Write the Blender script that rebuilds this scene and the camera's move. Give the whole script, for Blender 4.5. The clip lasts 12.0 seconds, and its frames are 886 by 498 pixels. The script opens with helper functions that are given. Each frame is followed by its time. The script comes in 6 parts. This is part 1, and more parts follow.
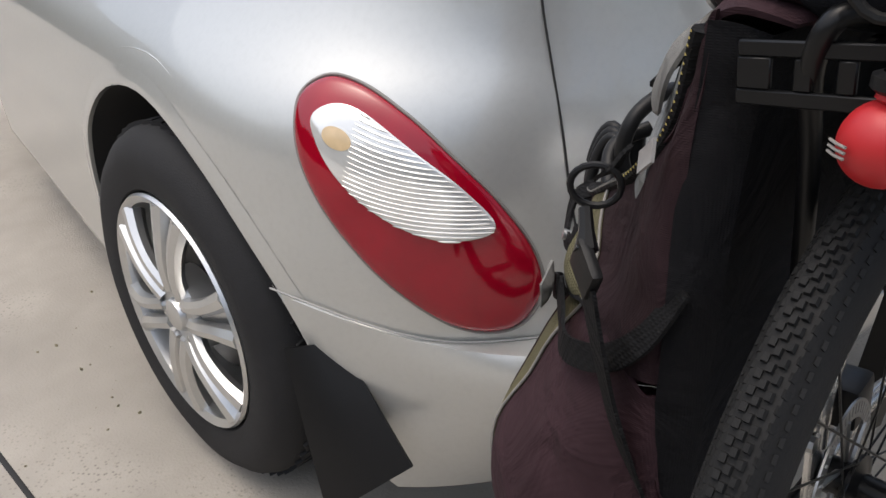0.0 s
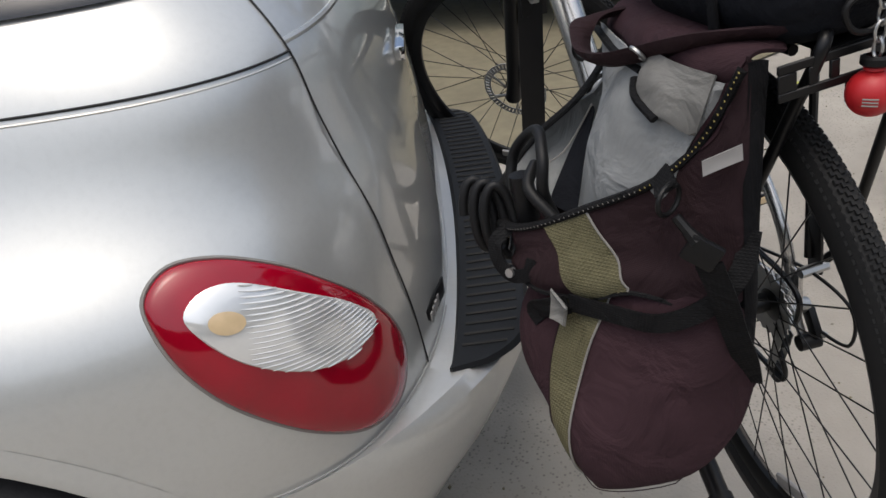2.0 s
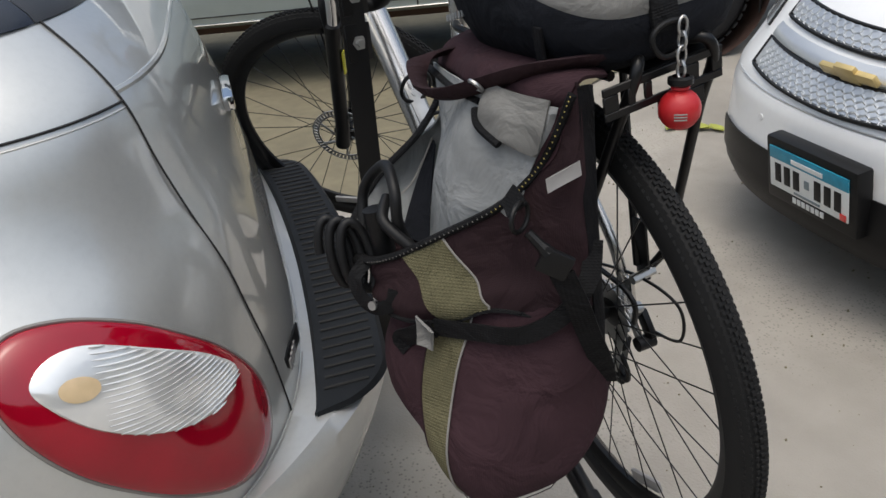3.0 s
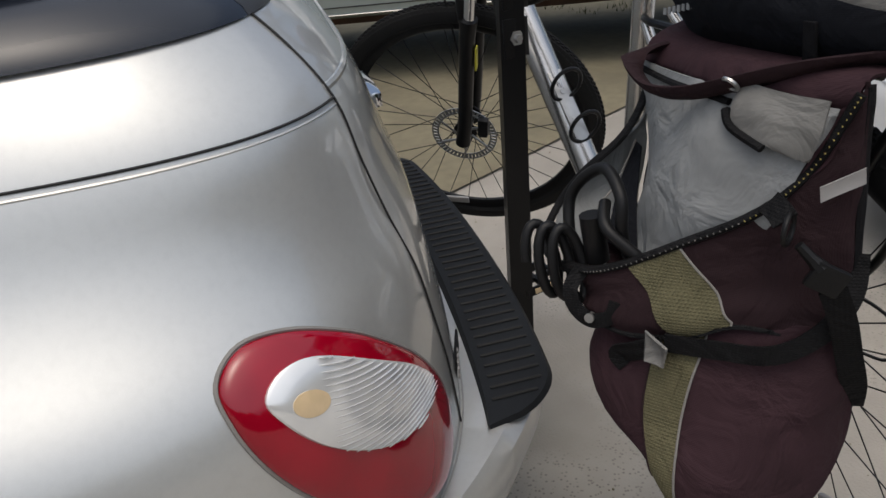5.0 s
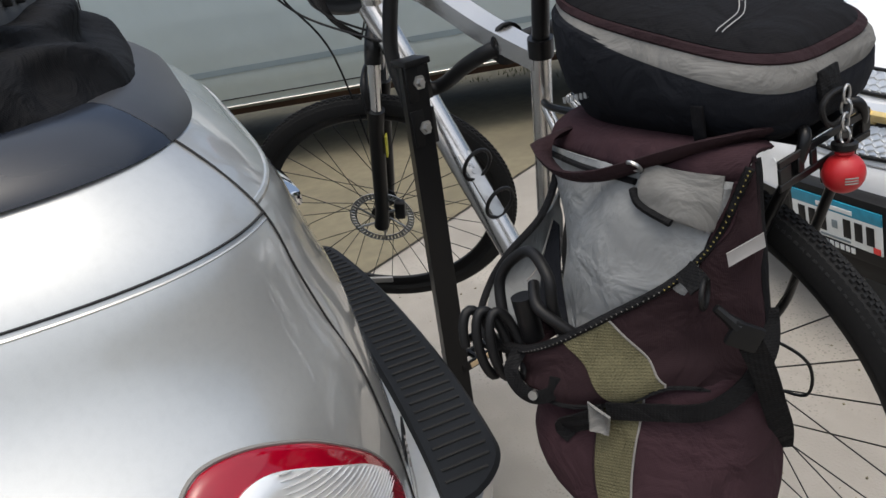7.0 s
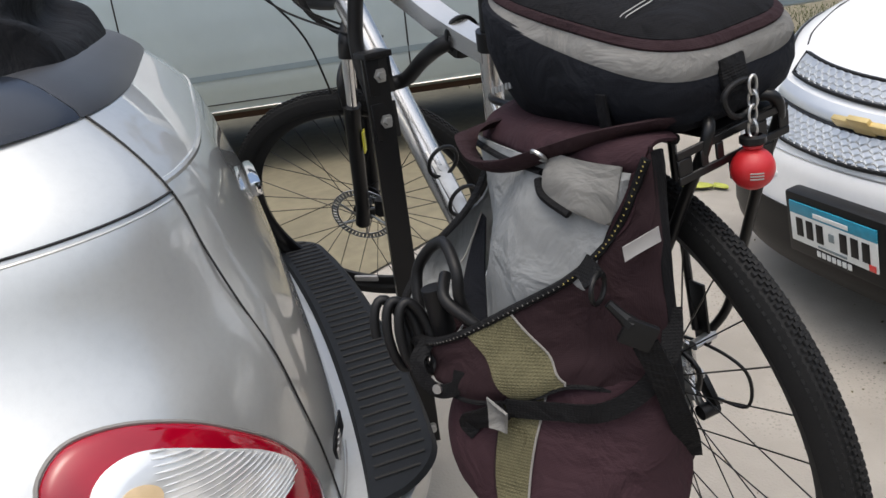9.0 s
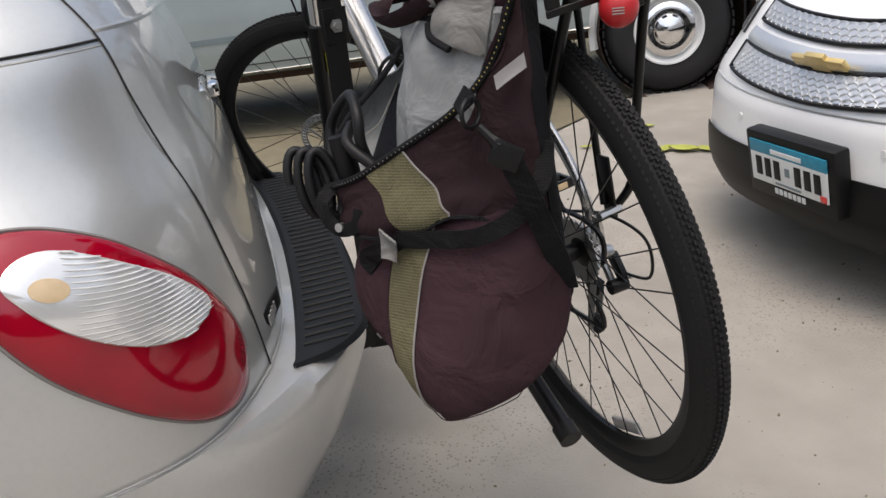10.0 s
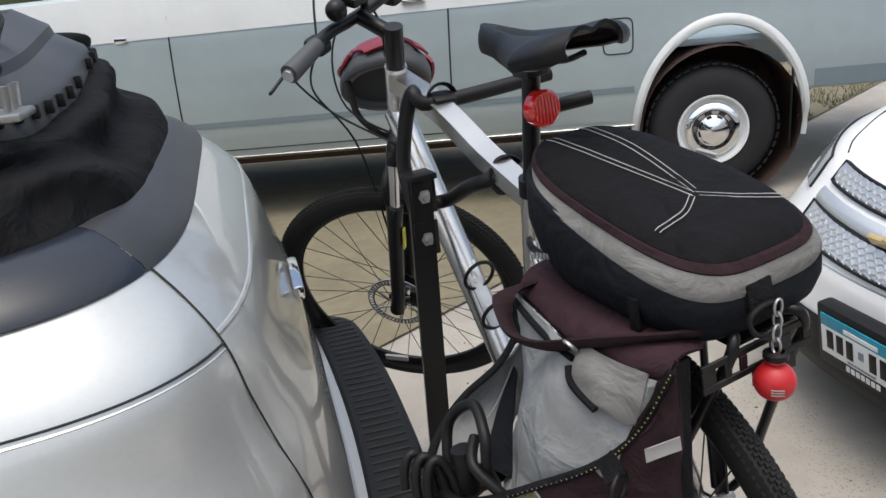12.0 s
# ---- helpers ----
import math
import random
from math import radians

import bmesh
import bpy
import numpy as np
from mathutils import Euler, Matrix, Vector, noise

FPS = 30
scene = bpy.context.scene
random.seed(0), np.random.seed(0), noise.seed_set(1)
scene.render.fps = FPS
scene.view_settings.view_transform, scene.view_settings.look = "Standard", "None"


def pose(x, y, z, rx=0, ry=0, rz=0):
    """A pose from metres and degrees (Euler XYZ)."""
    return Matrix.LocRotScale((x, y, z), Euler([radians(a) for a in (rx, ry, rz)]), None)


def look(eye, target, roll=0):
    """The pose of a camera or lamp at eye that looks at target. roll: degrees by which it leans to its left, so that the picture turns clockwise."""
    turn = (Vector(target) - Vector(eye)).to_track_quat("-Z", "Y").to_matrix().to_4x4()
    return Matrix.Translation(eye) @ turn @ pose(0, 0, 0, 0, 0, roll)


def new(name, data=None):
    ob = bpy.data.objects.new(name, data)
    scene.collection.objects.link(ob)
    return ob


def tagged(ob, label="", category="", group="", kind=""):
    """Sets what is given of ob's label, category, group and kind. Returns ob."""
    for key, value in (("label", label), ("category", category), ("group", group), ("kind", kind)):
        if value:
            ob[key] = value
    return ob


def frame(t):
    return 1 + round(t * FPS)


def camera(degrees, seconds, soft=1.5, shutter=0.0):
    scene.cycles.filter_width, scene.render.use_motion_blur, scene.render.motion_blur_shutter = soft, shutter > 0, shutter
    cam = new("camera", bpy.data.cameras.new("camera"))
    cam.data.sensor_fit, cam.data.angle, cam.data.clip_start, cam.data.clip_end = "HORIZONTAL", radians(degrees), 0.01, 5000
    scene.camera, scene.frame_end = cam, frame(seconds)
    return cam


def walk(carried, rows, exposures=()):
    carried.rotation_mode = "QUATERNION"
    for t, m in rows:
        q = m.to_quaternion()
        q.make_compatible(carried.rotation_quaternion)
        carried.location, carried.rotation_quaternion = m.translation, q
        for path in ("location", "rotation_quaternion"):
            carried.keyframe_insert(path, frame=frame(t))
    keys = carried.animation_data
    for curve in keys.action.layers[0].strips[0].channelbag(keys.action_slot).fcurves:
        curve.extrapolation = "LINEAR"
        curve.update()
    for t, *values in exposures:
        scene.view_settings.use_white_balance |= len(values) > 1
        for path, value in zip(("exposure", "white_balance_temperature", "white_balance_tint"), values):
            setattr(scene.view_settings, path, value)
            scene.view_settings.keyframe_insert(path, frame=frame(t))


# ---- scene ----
cam = camera(60.0, 12.0)
PATH = [
    (0, look((-0.252, -0.469, 1.118), (1.03, 0.745, 0.178), -1.1)),
    (0.2, look((-0.309, -0.393, 1.132), (1.118, 0.642, 0.199), -1.7)),
    (0.5, look((-0.373, -0.32, 1.148), (1.263, 0.335, 0.201), -3.5)),
    (0.8, look((-0.462, -0.232, 1.164), (1.252, 0.092, 0.201), -4.3)),
    (1, look((-0.488, -0.173, 1.171), (1.26, 0.005, 0.216), -4.5)),
    (1.5, look((-0.43, -0.018, 1.187), (1.318, -0.008, 0.214), -5.7)),
    (2, look((-0.435, 0.129, 1.253), (1.29, -0.141, 0.277), -8.1)),
    (2.5, look((-0.443, 0.163, 1.253), (1.22, -0.431, 0.313), -7.2)),
    (2.7, look((-0.446, 0.165, 1.25), (1.178, -0.564, 0.338), -6.7)),
    (4.3, look((-0.429, 0.286, 1.242), (1.241, -0.345, 0.341), -6.0)),
    (4.5, look((-0.397, 0.301, 1.24), (1.273, -0.328, 0.337), -6.4)),
    (5, look((-0.3, 0.35, 1.255), (1.364, -0.288, 0.347), -6.9)),
    (5.5, look((-0.251, 0.452, 1.295), (1.348, -0.353, 0.404), -10.0)),
    (6, look((-0.238, 0.498, 1.321), (1.298, -0.446, 0.455), -10.7)),
    (6.5, look((-0.257, 0.476, 1.319), (1.278, -0.482, 0.466), -10.3)),
    (7, look((-0.305, 0.372, 1.304), (1.311, -0.507, 0.52), -10.2)),
    (7.2, look((-0.315, 0.322, 1.303), (1.317, -0.528, 0.52), -9.8)),
    (8.8, look((-0.34, 0.248, 1.274), (1.34, -0.538, 0.526), -9.4)),
    (9, look((-0.378, 0.236, 1.248), (1.3, -0.559, 0.505), -9.2)),
    (9.5, look((-0.47, 0.206, 1.149), (1.211, -0.579, 0.402), -9.1)),
    (10, look((-0.557, 0.188, 1.081), (1.14, -0.561, 0.334), -8.4)),
    (10.5, look((-0.558, 0.171, 1.108), (1.137, -0.581, 0.359), -8.2)),
    (11, look((-0.476, 0.197, 1.269), (1.232, -0.559, 0.554), -7.9)),
    (11.5, look((-0.414, 0.219, 1.346), (1.299, -0.535, 0.641), -7.5)),
    (12, look((-0.372, 0.216, 1.432), (1.359, -0.525, 0.759), -6.2)),
]
walk(cam, PATH, [(0, 0.38, 6330, 8), (0.5, 0.34, 6300, 8), (1.5, 0.28, 6250, 8), (2.0, 0.12, 6250, 7), (2.5, 0.20, 6200, 5), (4.5, -0.02, 6330, 7), (5.5, -0.17, 6330, 7), (7, 0.26, 6250, 6), (9.0, 0.52, 6250, 7), (9.5, 0.56, 6330, 8), (10.0, 0.40, 6400, 9), (10.8, 0.46, 6330, 8), (12, 0.47, 6200, 6)])
SKY, SUN = 0.15, 1.0

# ---- world, sun and exposure ----
world = bpy.data.worlds.new("sky")
scene.world = world
world.use_nodes = True
wn, wl = world.node_tree.nodes, world.node_tree.links
sky = wn.new("ShaderNodeTexSky")
sky.sky_type, sky.sun_disc = "NISHITA", False
sky.sun_elevation, sky.sun_rotation = radians(76), radians(300)
sky.air_density, sky.dust_density, sky.ozone_density = 1.0, 8.0, 2.0
wn["Background"].inputs[1].default_value = SKY
wl.new(sky.outputs[0], wn["Background"].inputs[0])
sun = new("sun", bpy.data.lights.new("sun", "SUN"))
sun.data.energy, sun.data.angle, sun.data.color = SUN, radians(130), (1.0, 0.97, 0.93)
sun.matrix_world = look((0, 0, 10), (10 * math.sin(radians(120)) / math.tan(radians(76)), 10 * math.cos(radians(120)) / math.tan(radians(76)), 0))


# ---- materials ----
def material(name, color, rough=0.5, metal=0.0, scale=40.0, vary=0.12, bump=0.0, bump_scale=200.0, coat=0.0, stain=0.0, emit=None, spec=0.5):
    m = bpy.data.materials.new(name)
    m.use_nodes = True
    n, l = m.node_tree.nodes, m.node_tree.links
    b = n["Principled BSDF"]
    b.inputs["Roughness"].default_value, b.inputs["Metallic"].default_value = rough, metal
    b.inputs["Coat Weight"].default_value, b.inputs["Coat Roughness"].default_value = coat, 0.03
    b.inputs["Specular IOR Level"].default_value = spec
    co = n.new("ShaderNodeTexCoord")
    fine, wide, mix, mix2 = n.new("ShaderNodeTexNoise"), n.new("ShaderNodeTexNoise"), n.new("ShaderNodeMix"), n.new("ShaderNodeMix")
    fine.inputs["Scale"].default_value, fine.inputs["Detail"].default_value = scale, 6
    wide.inputs["Scale"].default_value, wide.inputs["Detail"].default_value = scale / 9, 4
    for t in (fine, wide):
        l.new(co.outputs["Object"], t.inputs["Vector"])
    for x in (mix, mix2):
        x.data_type = "RGBA"
    mix.inputs["A"].default_value = (*[c * (1 - vary) for c in color], 1)
    mix.inputs["B"].default_value = (*[min(1, c * (1 + vary)) for c in color], 1)
    l.new(fine.outputs["Fac"], mix.inputs["Factor"])
    mix2.inputs["B"].default_value = (*[c * (1 - 0.5 * stain - vary) for c in color], 1)
    l.new(mix.outputs["Result"], mix2.inputs["A"])
    ramp = n.new("ShaderNodeMapRange")
    ramp.inputs[1].default_value, ramp.inputs[2].default_value, ramp.inputs[4].default_value = 0.45, 0.75, 0.8
    l.new(wide.outputs["Fac"], ramp.inputs[0])
    l.new(ramp.outputs[0], mix2.inputs["Factor"])
    l.new(mix2.outputs["Result"], b.inputs["Base Color"])
    if bump:
        bn, bt = n.new("ShaderNodeBump"), n.new("ShaderNodeTexNoise")
        bt.inputs["Scale"].default_value, bt.inputs["Detail"].default_value = bump_scale, 5
        l.new(co.outputs["Object"], bt.inputs["Vector"])
        bn.inputs["Strength"].default_value, bn.inputs["Distance"].default_value = bump, 0.002
        l.new(bt.outputs["Fac"], bn.inputs["Height"])
        l.new(bn.outputs["Normal"], b.inputs["Normal"])
    return m


def weave(name, color, pitch=0.0025, rough=0.85, vary=0.15, deep=0.5):
    """Cloth of two crossed bands of thread."""
    m = material(name, color, rough, 0, 60, vary, stain=0.4, spec=0.15)
    n, l = m.node_tree.nodes, m.node_tree.links
    co = n.new("ShaderNodeTexCoord")
    bands = []
    for axis in ("X", "Z"):
        w = n.new("ShaderNodeTexWave")
        w.wave_type, w.bands_direction = "BANDS", axis
        w.inputs["Scale"].default_value, w.inputs["Distortion"].default_value = 0.314 / pitch, 0.6
        l.new(co.outputs["Object"], w.inputs["Vector"])
        bands.append(w)
    mul = n.new("ShaderNodeMath")
    mul.operation = "MULTIPLY"
    l.new(bands[0].outputs["Fac"], mul.inputs[0])
    l.new(bands[1].outputs["Fac"], mul.inputs[1])
    wr = n.new("ShaderNodeTexNoise")
    wr.inputs["Scale"].default_value, wr.inputs["Detail"].default_value, wr.inputs["Distortion"].default_value = 14, 4, 0.8
    l.new(co.outputs["Object"], wr.inputs["Vector"])
    b1, b2 = n.new("ShaderNodeBump"), n.new("ShaderNodeBump")
    b1.inputs["Strength"].default_value, b1.inputs["Distance"].default_value = 0.85, 0.02
    b2.inputs["Strength"].default_value, b2.inputs["Distance"].default_value = deep, pitch / 3
    l.new(wr.outputs["Fac"], b1.inputs["Height"])
    l.new(mul.outputs[0], b2.inputs["Height"])
    l.new(b1.outputs["Normal"], b2.inputs["Normal"])
    l.new(b2.outputs["Normal"], n["Principled BSDF"].inputs["Normal"])
    return m


M = dict(
    silver=material("silver_paint", (0.54, 0.545, 0.525), 0.38, 0.62, 900, 0.05, coat=1.0),
    silver_bumper=material("silver_bumper_paint", (0.54, 0.545, 0.525), 0.38, 0.62, 900, 0.05, coat=1.0),
    seam_edge=material("seam_edge", (0.30, 0.30, 0.29), 0.5),
    black_gap=material("black_gap", (0.012, 0.012, 0.012), 0.8),
    tyre=material("tyre_rubber", (0.015, 0.015, 0.016), 0.75, 0, 60, 0.2, 0.3, 300, stain=0.3, spec=0.3),
    bike_tyre=material("bicycle_tyre_rubber", (0.009, 0.009, 0.009), 0.7, 0, 80, 0.25, 0.2, 400, stain=0.3, spec=0.25),
    alloy=material("alloy", (0.62, 0.62, 0.61), 0.32, 0.9, 50, 0.06, stain=0.2),
    chrome=material("chrome", (0.8, 0.8, 0.8), 0.08, 1.0, 30, 0.04),
    polished=material("polished_aluminium", (0.56, 0.55, 0.53), 0.27, 0.95, 30, 0.05, stain=0.2),
    steel=material("worn_steel", (0.42, 0.42, 0.41), 0.35, 0.9, 60, 0.15, stain=0.3),
    black_metal=material("black_paint_metal", (0.005, 0.005, 0.0053), 0.34, 0, 60, 0.2, 0.05, 300, spec=0.28),
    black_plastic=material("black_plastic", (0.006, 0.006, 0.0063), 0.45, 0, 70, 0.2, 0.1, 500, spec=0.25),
    grey_plastic=material("grey_plastic", (0.055, 0.057, 0.06), 0.5, 0, 60, 0.15, 0.1, 400, stain=0.4),
    pad=material("step_pad_rubber", (0.010, 0.012, 0.015), 0.65, 0, 70, 0.2, 0.15, 500, stain=0.2, spec=0.25),
    boot_black=material("gloss_black_trim", (0.012, 0.015, 0.022), 0.25, 0, 40, 0.1),
    softtop=weave("soft_top_fabric", (0.004, 0.004, 0.0045), 0.002, 0.75),
    red_lens=material("red_lens", (0.27, 0.0005, 0.012), 0.10, 0, 14, 0.25, coat=0.5, stain=0.9, spec=0.4),
    clear_lens=material("ribbed_clear_lens", (0.80, 0.80, 0.78), 0.14, 0.45, 18, 0.25, coat=0.6),
    amber=material("amber_bulb", (0.62, 0.47, 0.28), 0.2, 0, 60, 0.2, coat=0.5),
    ball=material("red_rubber_ball", (0.40, 0.012, 0.016), 0.45, 0, 40, 0.1, 0.05),
    reflector=material("red_reflector", (0.62, 0.015, 0.012), 0.15, 0, 30, 0.1, coat=0.8),
    burgundy=weave("burgundy_canvas", (0.035, 0.0175, 0.0215), 0.0016),
    burgundy_dark=weave("dark_burgundy_canvas", (0.022, 0.0115, 0.0135), 0.0016),
    black_cloth=weave("black_canvas", (0.0055, 0.0055, 0.0065), 0.0016),
    navy_cloth=weave("blue_black_canvas", (0.007, 0.008, 0.011), 0.0016),
    grey_cloth=weave("grey_lining_cloth", (0.235, 0.243, 0.243), 0.0012, 0.7),
    beige_cloth=weave("pale_grey_cloth", (0.165, 0.162, 0.152), 0.0012, 0.75),
    olive=weave("olive_mesh_cloth", (0.105, 0.096, 0.054), 0.0034, 0.85, 0.2, 0.9),
    strap=weave("black_webbing", (0.0055, 0.0055, 0.006), 0.003, 0.7),
    piping=material("pale_piping", (0.20, 0.19, 0.175), 0.7),
    reflective=material("silver_reflective_tape", (0.30, 0.29, 0.28), 0.5, 0.1, 60, 0.08, 0.1),
    yellow_thread=material("yellow_thread", (0.42, 0.34, 0.10), 0.7),
    white_thread=material("white_thread", (0.36, 0.355, 0.34), 0.7),
    helmet_red=material("helmet_red", (0.20, 0.008, 0.02), 0.3, 0, 30, 0.1),
    trim_rubber=material("trim_rubber", (0.035, 0.036, 0.038), 0.42, 0, 40, 0.2, 0.1, 200, stain=0.3, spec=0.4),
    sticker_yellow=material("yellow_sticker", (0.6, 0.55, 0.05), 0.5),
    white_paint=material("white_car_paint", (0.80, 0.80, 0.79), 0.25, 0, 500, 0.03, coat=0.5),
    truck_paint=material("faded_blue_silver_paint", (0.40, 0.46, 0.47), 0.34, 0.45, 12, 0.06, coat=0.25, stain=0.1),
    truck_white=material("white_truck_paint", (0.60, 0.61, 0.60), 0.35, 0, 20, 0.05, stain=0.1),
    truck_stripe=material("blue_grey_stripe", (0.19, 0.235, 0.255), 0.4, 0.2, 20, 0.08),
    rust=material("rusty_steel", (0.055, 0.026, 0.017), 0.9, 0, 25, 0.4, 0.4, 120, stain=0.6),
    gold=material("gold_emblem", (0.62, 0.47, 0.20), 0.35, 0.5),
    plate_white=material("plate_white", (0.72, 0.74, 0.72), 0.4),
    plate_blue=material("plate_blue", (0.02, 0.24, 0.36), 0.4, 0, 60, 0.3),
    grass=material("grass_blades", (0.075, 0.085, 0.03), 0.8, 0, 8, 0.35),
    soil=material("dry_soil", (0.16, 0.14, 0.09), 0.95, 0, 15, 0.3, 0.5, 80),
    leaf=material("dry_leaf", (0.32, 0.34, 0.06), 0.7, 0, 40, 0.3),
    glass=material("dark_glass", (0.02, 0.022, 0.025), 0.05, 0, 10, 0.05, coat=0.5),
    headlamp=material("headlamp_lens", (0.45, 0.47, 0.48), 0.08, 0.5, 20, 0.2, coat=0.8),
    mesh_grille=material("silver_grille", (0.62, 0.63, 0.63), 0.3, 0.7, 40, 0.06),
    backdrop=material("unseen_backdrop", (0.05, 0.06, 0.03), 0.9, 0, 3, 0.4),
)


def concrete():
    m = material("concrete", (0.290, 0.267, 0.232), 0.88, 0, 9, 0.16, 0.9, 150, stain=0.35)
    n, l = m.node_tree.nodes, m.node_tree.links
    b = n["Principled BSDF"]
    co = n.new("ShaderNodeTexCoord")
    grit = n.new("ShaderNodeTexVoronoi")
    grit.inputs["Scale"].default_value = 90
    l.new(co.outputs["Object"], grit.inputs["Vector"])
    patch = n.new("ShaderNodeTexNoise")
    patch.inputs["Scale"].default_value, patch.inputs["Detail"].default_value = 1.7, 8
    l.new(co.outputs["Object"], patch.inputs["Vector"])
    rng = n.new("ShaderNodeMapRange")
    rng.inputs[1].default_value, rng.inputs[2].default_value, rng.inputs[3].default_value, rng.inputs[4].default_value = 0.5, 0.62, 0.0, 1.0
    l.new(patch.outputs["Fac"], rng.inputs[0])
    speck = n.new("ShaderNodeMapRange")
    speck.inputs[1].default_value, speck.inputs[2].default_value, speck.inputs[3].default_value, speck.inputs[4].default_value = 0.05, 0.35, 0.50, 1.15
    l.new(grit.outputs["Distance"], speck.inputs[0])
    blend = n.new("ShaderNodeMix")
    blend.inputs["A"].default_value = 1.0
    l.new(rng.outputs[0], blend.inputs["Factor"])
    l.new(speck.outputs[0], blend.inputs["B"])
    old = b.inputs["Base Color"].links[0].from_socket
    mul = n.new("ShaderNodeMix")
    mul.data_type, mul.blend_type = "RGBA", "MULTIPLY"
    mul.inputs["Factor"].default_value = 1.0
    l.new(old, mul.inputs["A"])
    l.new(blend.outputs["Result"], mul.inputs["B"])
    l.new(mul.outputs["Result"], b.inputs["Base Color"])
    return m


M["concrete"] = concrete()


# ---- mesh helpers ----
def part(name, bm, mat, parent=None, label="", smooth=True):
    me = bpy.data.meshes.new(name)
    bmesh.ops.recalc_face_normals(bm, faces=bm.faces)
    for f in bm.faces:
        f.smooth = smooth
    bm.to_mesh(me)
    bm.free()
    me.materials.append(M[mat])
    ob = new(name, me)
    if smooth:
        me.set_sharp_from_angle(angle=radians(38))
    if parent:
        ob.parent = parent
    if label:
        ob["label"] = label
    return ob


def thing(name, label, category, m=None, group="", kind=""):
    ob = tagged(new(name), label, category, group, kind)
    if m is not None:
        ob.matrix_world = m
    return ob


def spline(pts, per=6, closed=False):
    """A smooth line through the points."""
    p = [Vector(q) for q in pts]
    if len(p) < 3:
        return p
    out, n = [], len(p)
    for i in range(n if closed else n - 1):
        if closed:
            a, b, c, d = p[i - 1], p[i], p[(i + 1) % n], p[(i + 2) % n]
        else:
            a, b, c, d = p[max(i - 1, 0)], p[i], p[i + 1], p[min(i + 2, n - 1)]
        for k in range(per):
            t = k / per
            out.append(0.5 * (2 * b + (c - a) * t + (2 * a - 5 * b + 4 * c - d) * t * t + (3 * b - a - 3 * c + d) * t ** 3))
    if not closed:
        out.append(p[-1])
    return out


def sweep(bm, pts, r, seg=10, closed=False, flat=1.0, up=None, cap=True, square=False):
    """A tube along a line; r: one radius or one for each point; flat: height against width."""
    p = [Vector(q) for q in pts]
    n = len(p)
    rs = list(r) if hasattr(r, "__len__") else [r] * n
    if len(rs) != n:
        rs = list(np.interp(np.linspace(0, 1, n), np.linspace(0, 1, len(rs)), rs))
    rings, side = [], None
    for i in range(n):
        if closed:
            d = p[(i + 1) % n] - p[i - 1]
        else:
            d = p[min(i + 1, n - 1)] - p[max(i - 1, 0)]
        d = d.normalized() if d.length > 1e-9 else Vector((1, 0, 0))
        if up is not None:
            side = d.cross(Vector(up))
        elif side is None:
            side = d.cross(Vector((0.13, 0.29, 0.95)))
        else:
            side = side - d * side.dot(d)
        side = side.normalized() if side.length > 1e-6 else d.orthogonal().normalized()
        nrm = side.cross(d).normalized()
        ring = []
        for k in range(seg):
            a = 2 * math.pi * (k + (0.5 if square else 0)) / seg
            ring.append(bm.verts.new(p[i] + side * math.cos(a) * rs[i] + nrm * math.sin(a) * rs[i] * flat))
        rings.append(ring)
    for i in range(n if closed else n - 1):
        a, b = rings[i], rings[(i + 1) % n]
        for k in range(seg):
            bm.faces.new((a[k], a[(k + 1) % seg], b[(k + 1) % seg], b[k]))
    if cap and not closed:
        bm.faces.new(rings[0])
        bm.faces.new(rings[-1][::-1])
    return bm


def tube(pts, r, seg=10, **k):
    return sweep(bmesh.new(), pts, r, seg, **k)


def box(bm, size, at=(0, 0, 0), turn=None, bevel=0.0, segs=2):
    made = bmesh.ops.create_cube(bm, size=1)["verts"]
    m = Matrix.Translation(at) @ (turn.to_4x4() if turn else Matrix()) @ Matrix.Diagonal((*size, 1))
    bmesh.ops.transform(bm, matrix=m, verts=made)
    if bevel:
        es = list({e for v in made for e in v.link_edges})
        bmesh.ops.bevel(bm, geom=es, offset=bevel, segments=segs, affect="EDGES", profile=0.6)
    return bm


def lathe(bm, profile, m=None, seg=32, close=False):
    """Turns (radius, along) pairs round the local y axis."""
    m = m or Matrix()
    rings = []
    for r, y in profile:
        rings.append([bm.verts.new(m @ Vector((r * math.cos(2 * math.pi * k / seg), y, r * math.sin(2 * math.pi * k / seg)))) for k in range(seg)])
    for i in range(len(rings) if close else len(rings) - 1):
        a, b = rings[i], rings[(i + 1) % len(rings)]
        for k in range(seg):
            bm.faces.new((a[k], a[(k + 1) % seg], b[(k + 1) % seg], b[k]))
    return bm


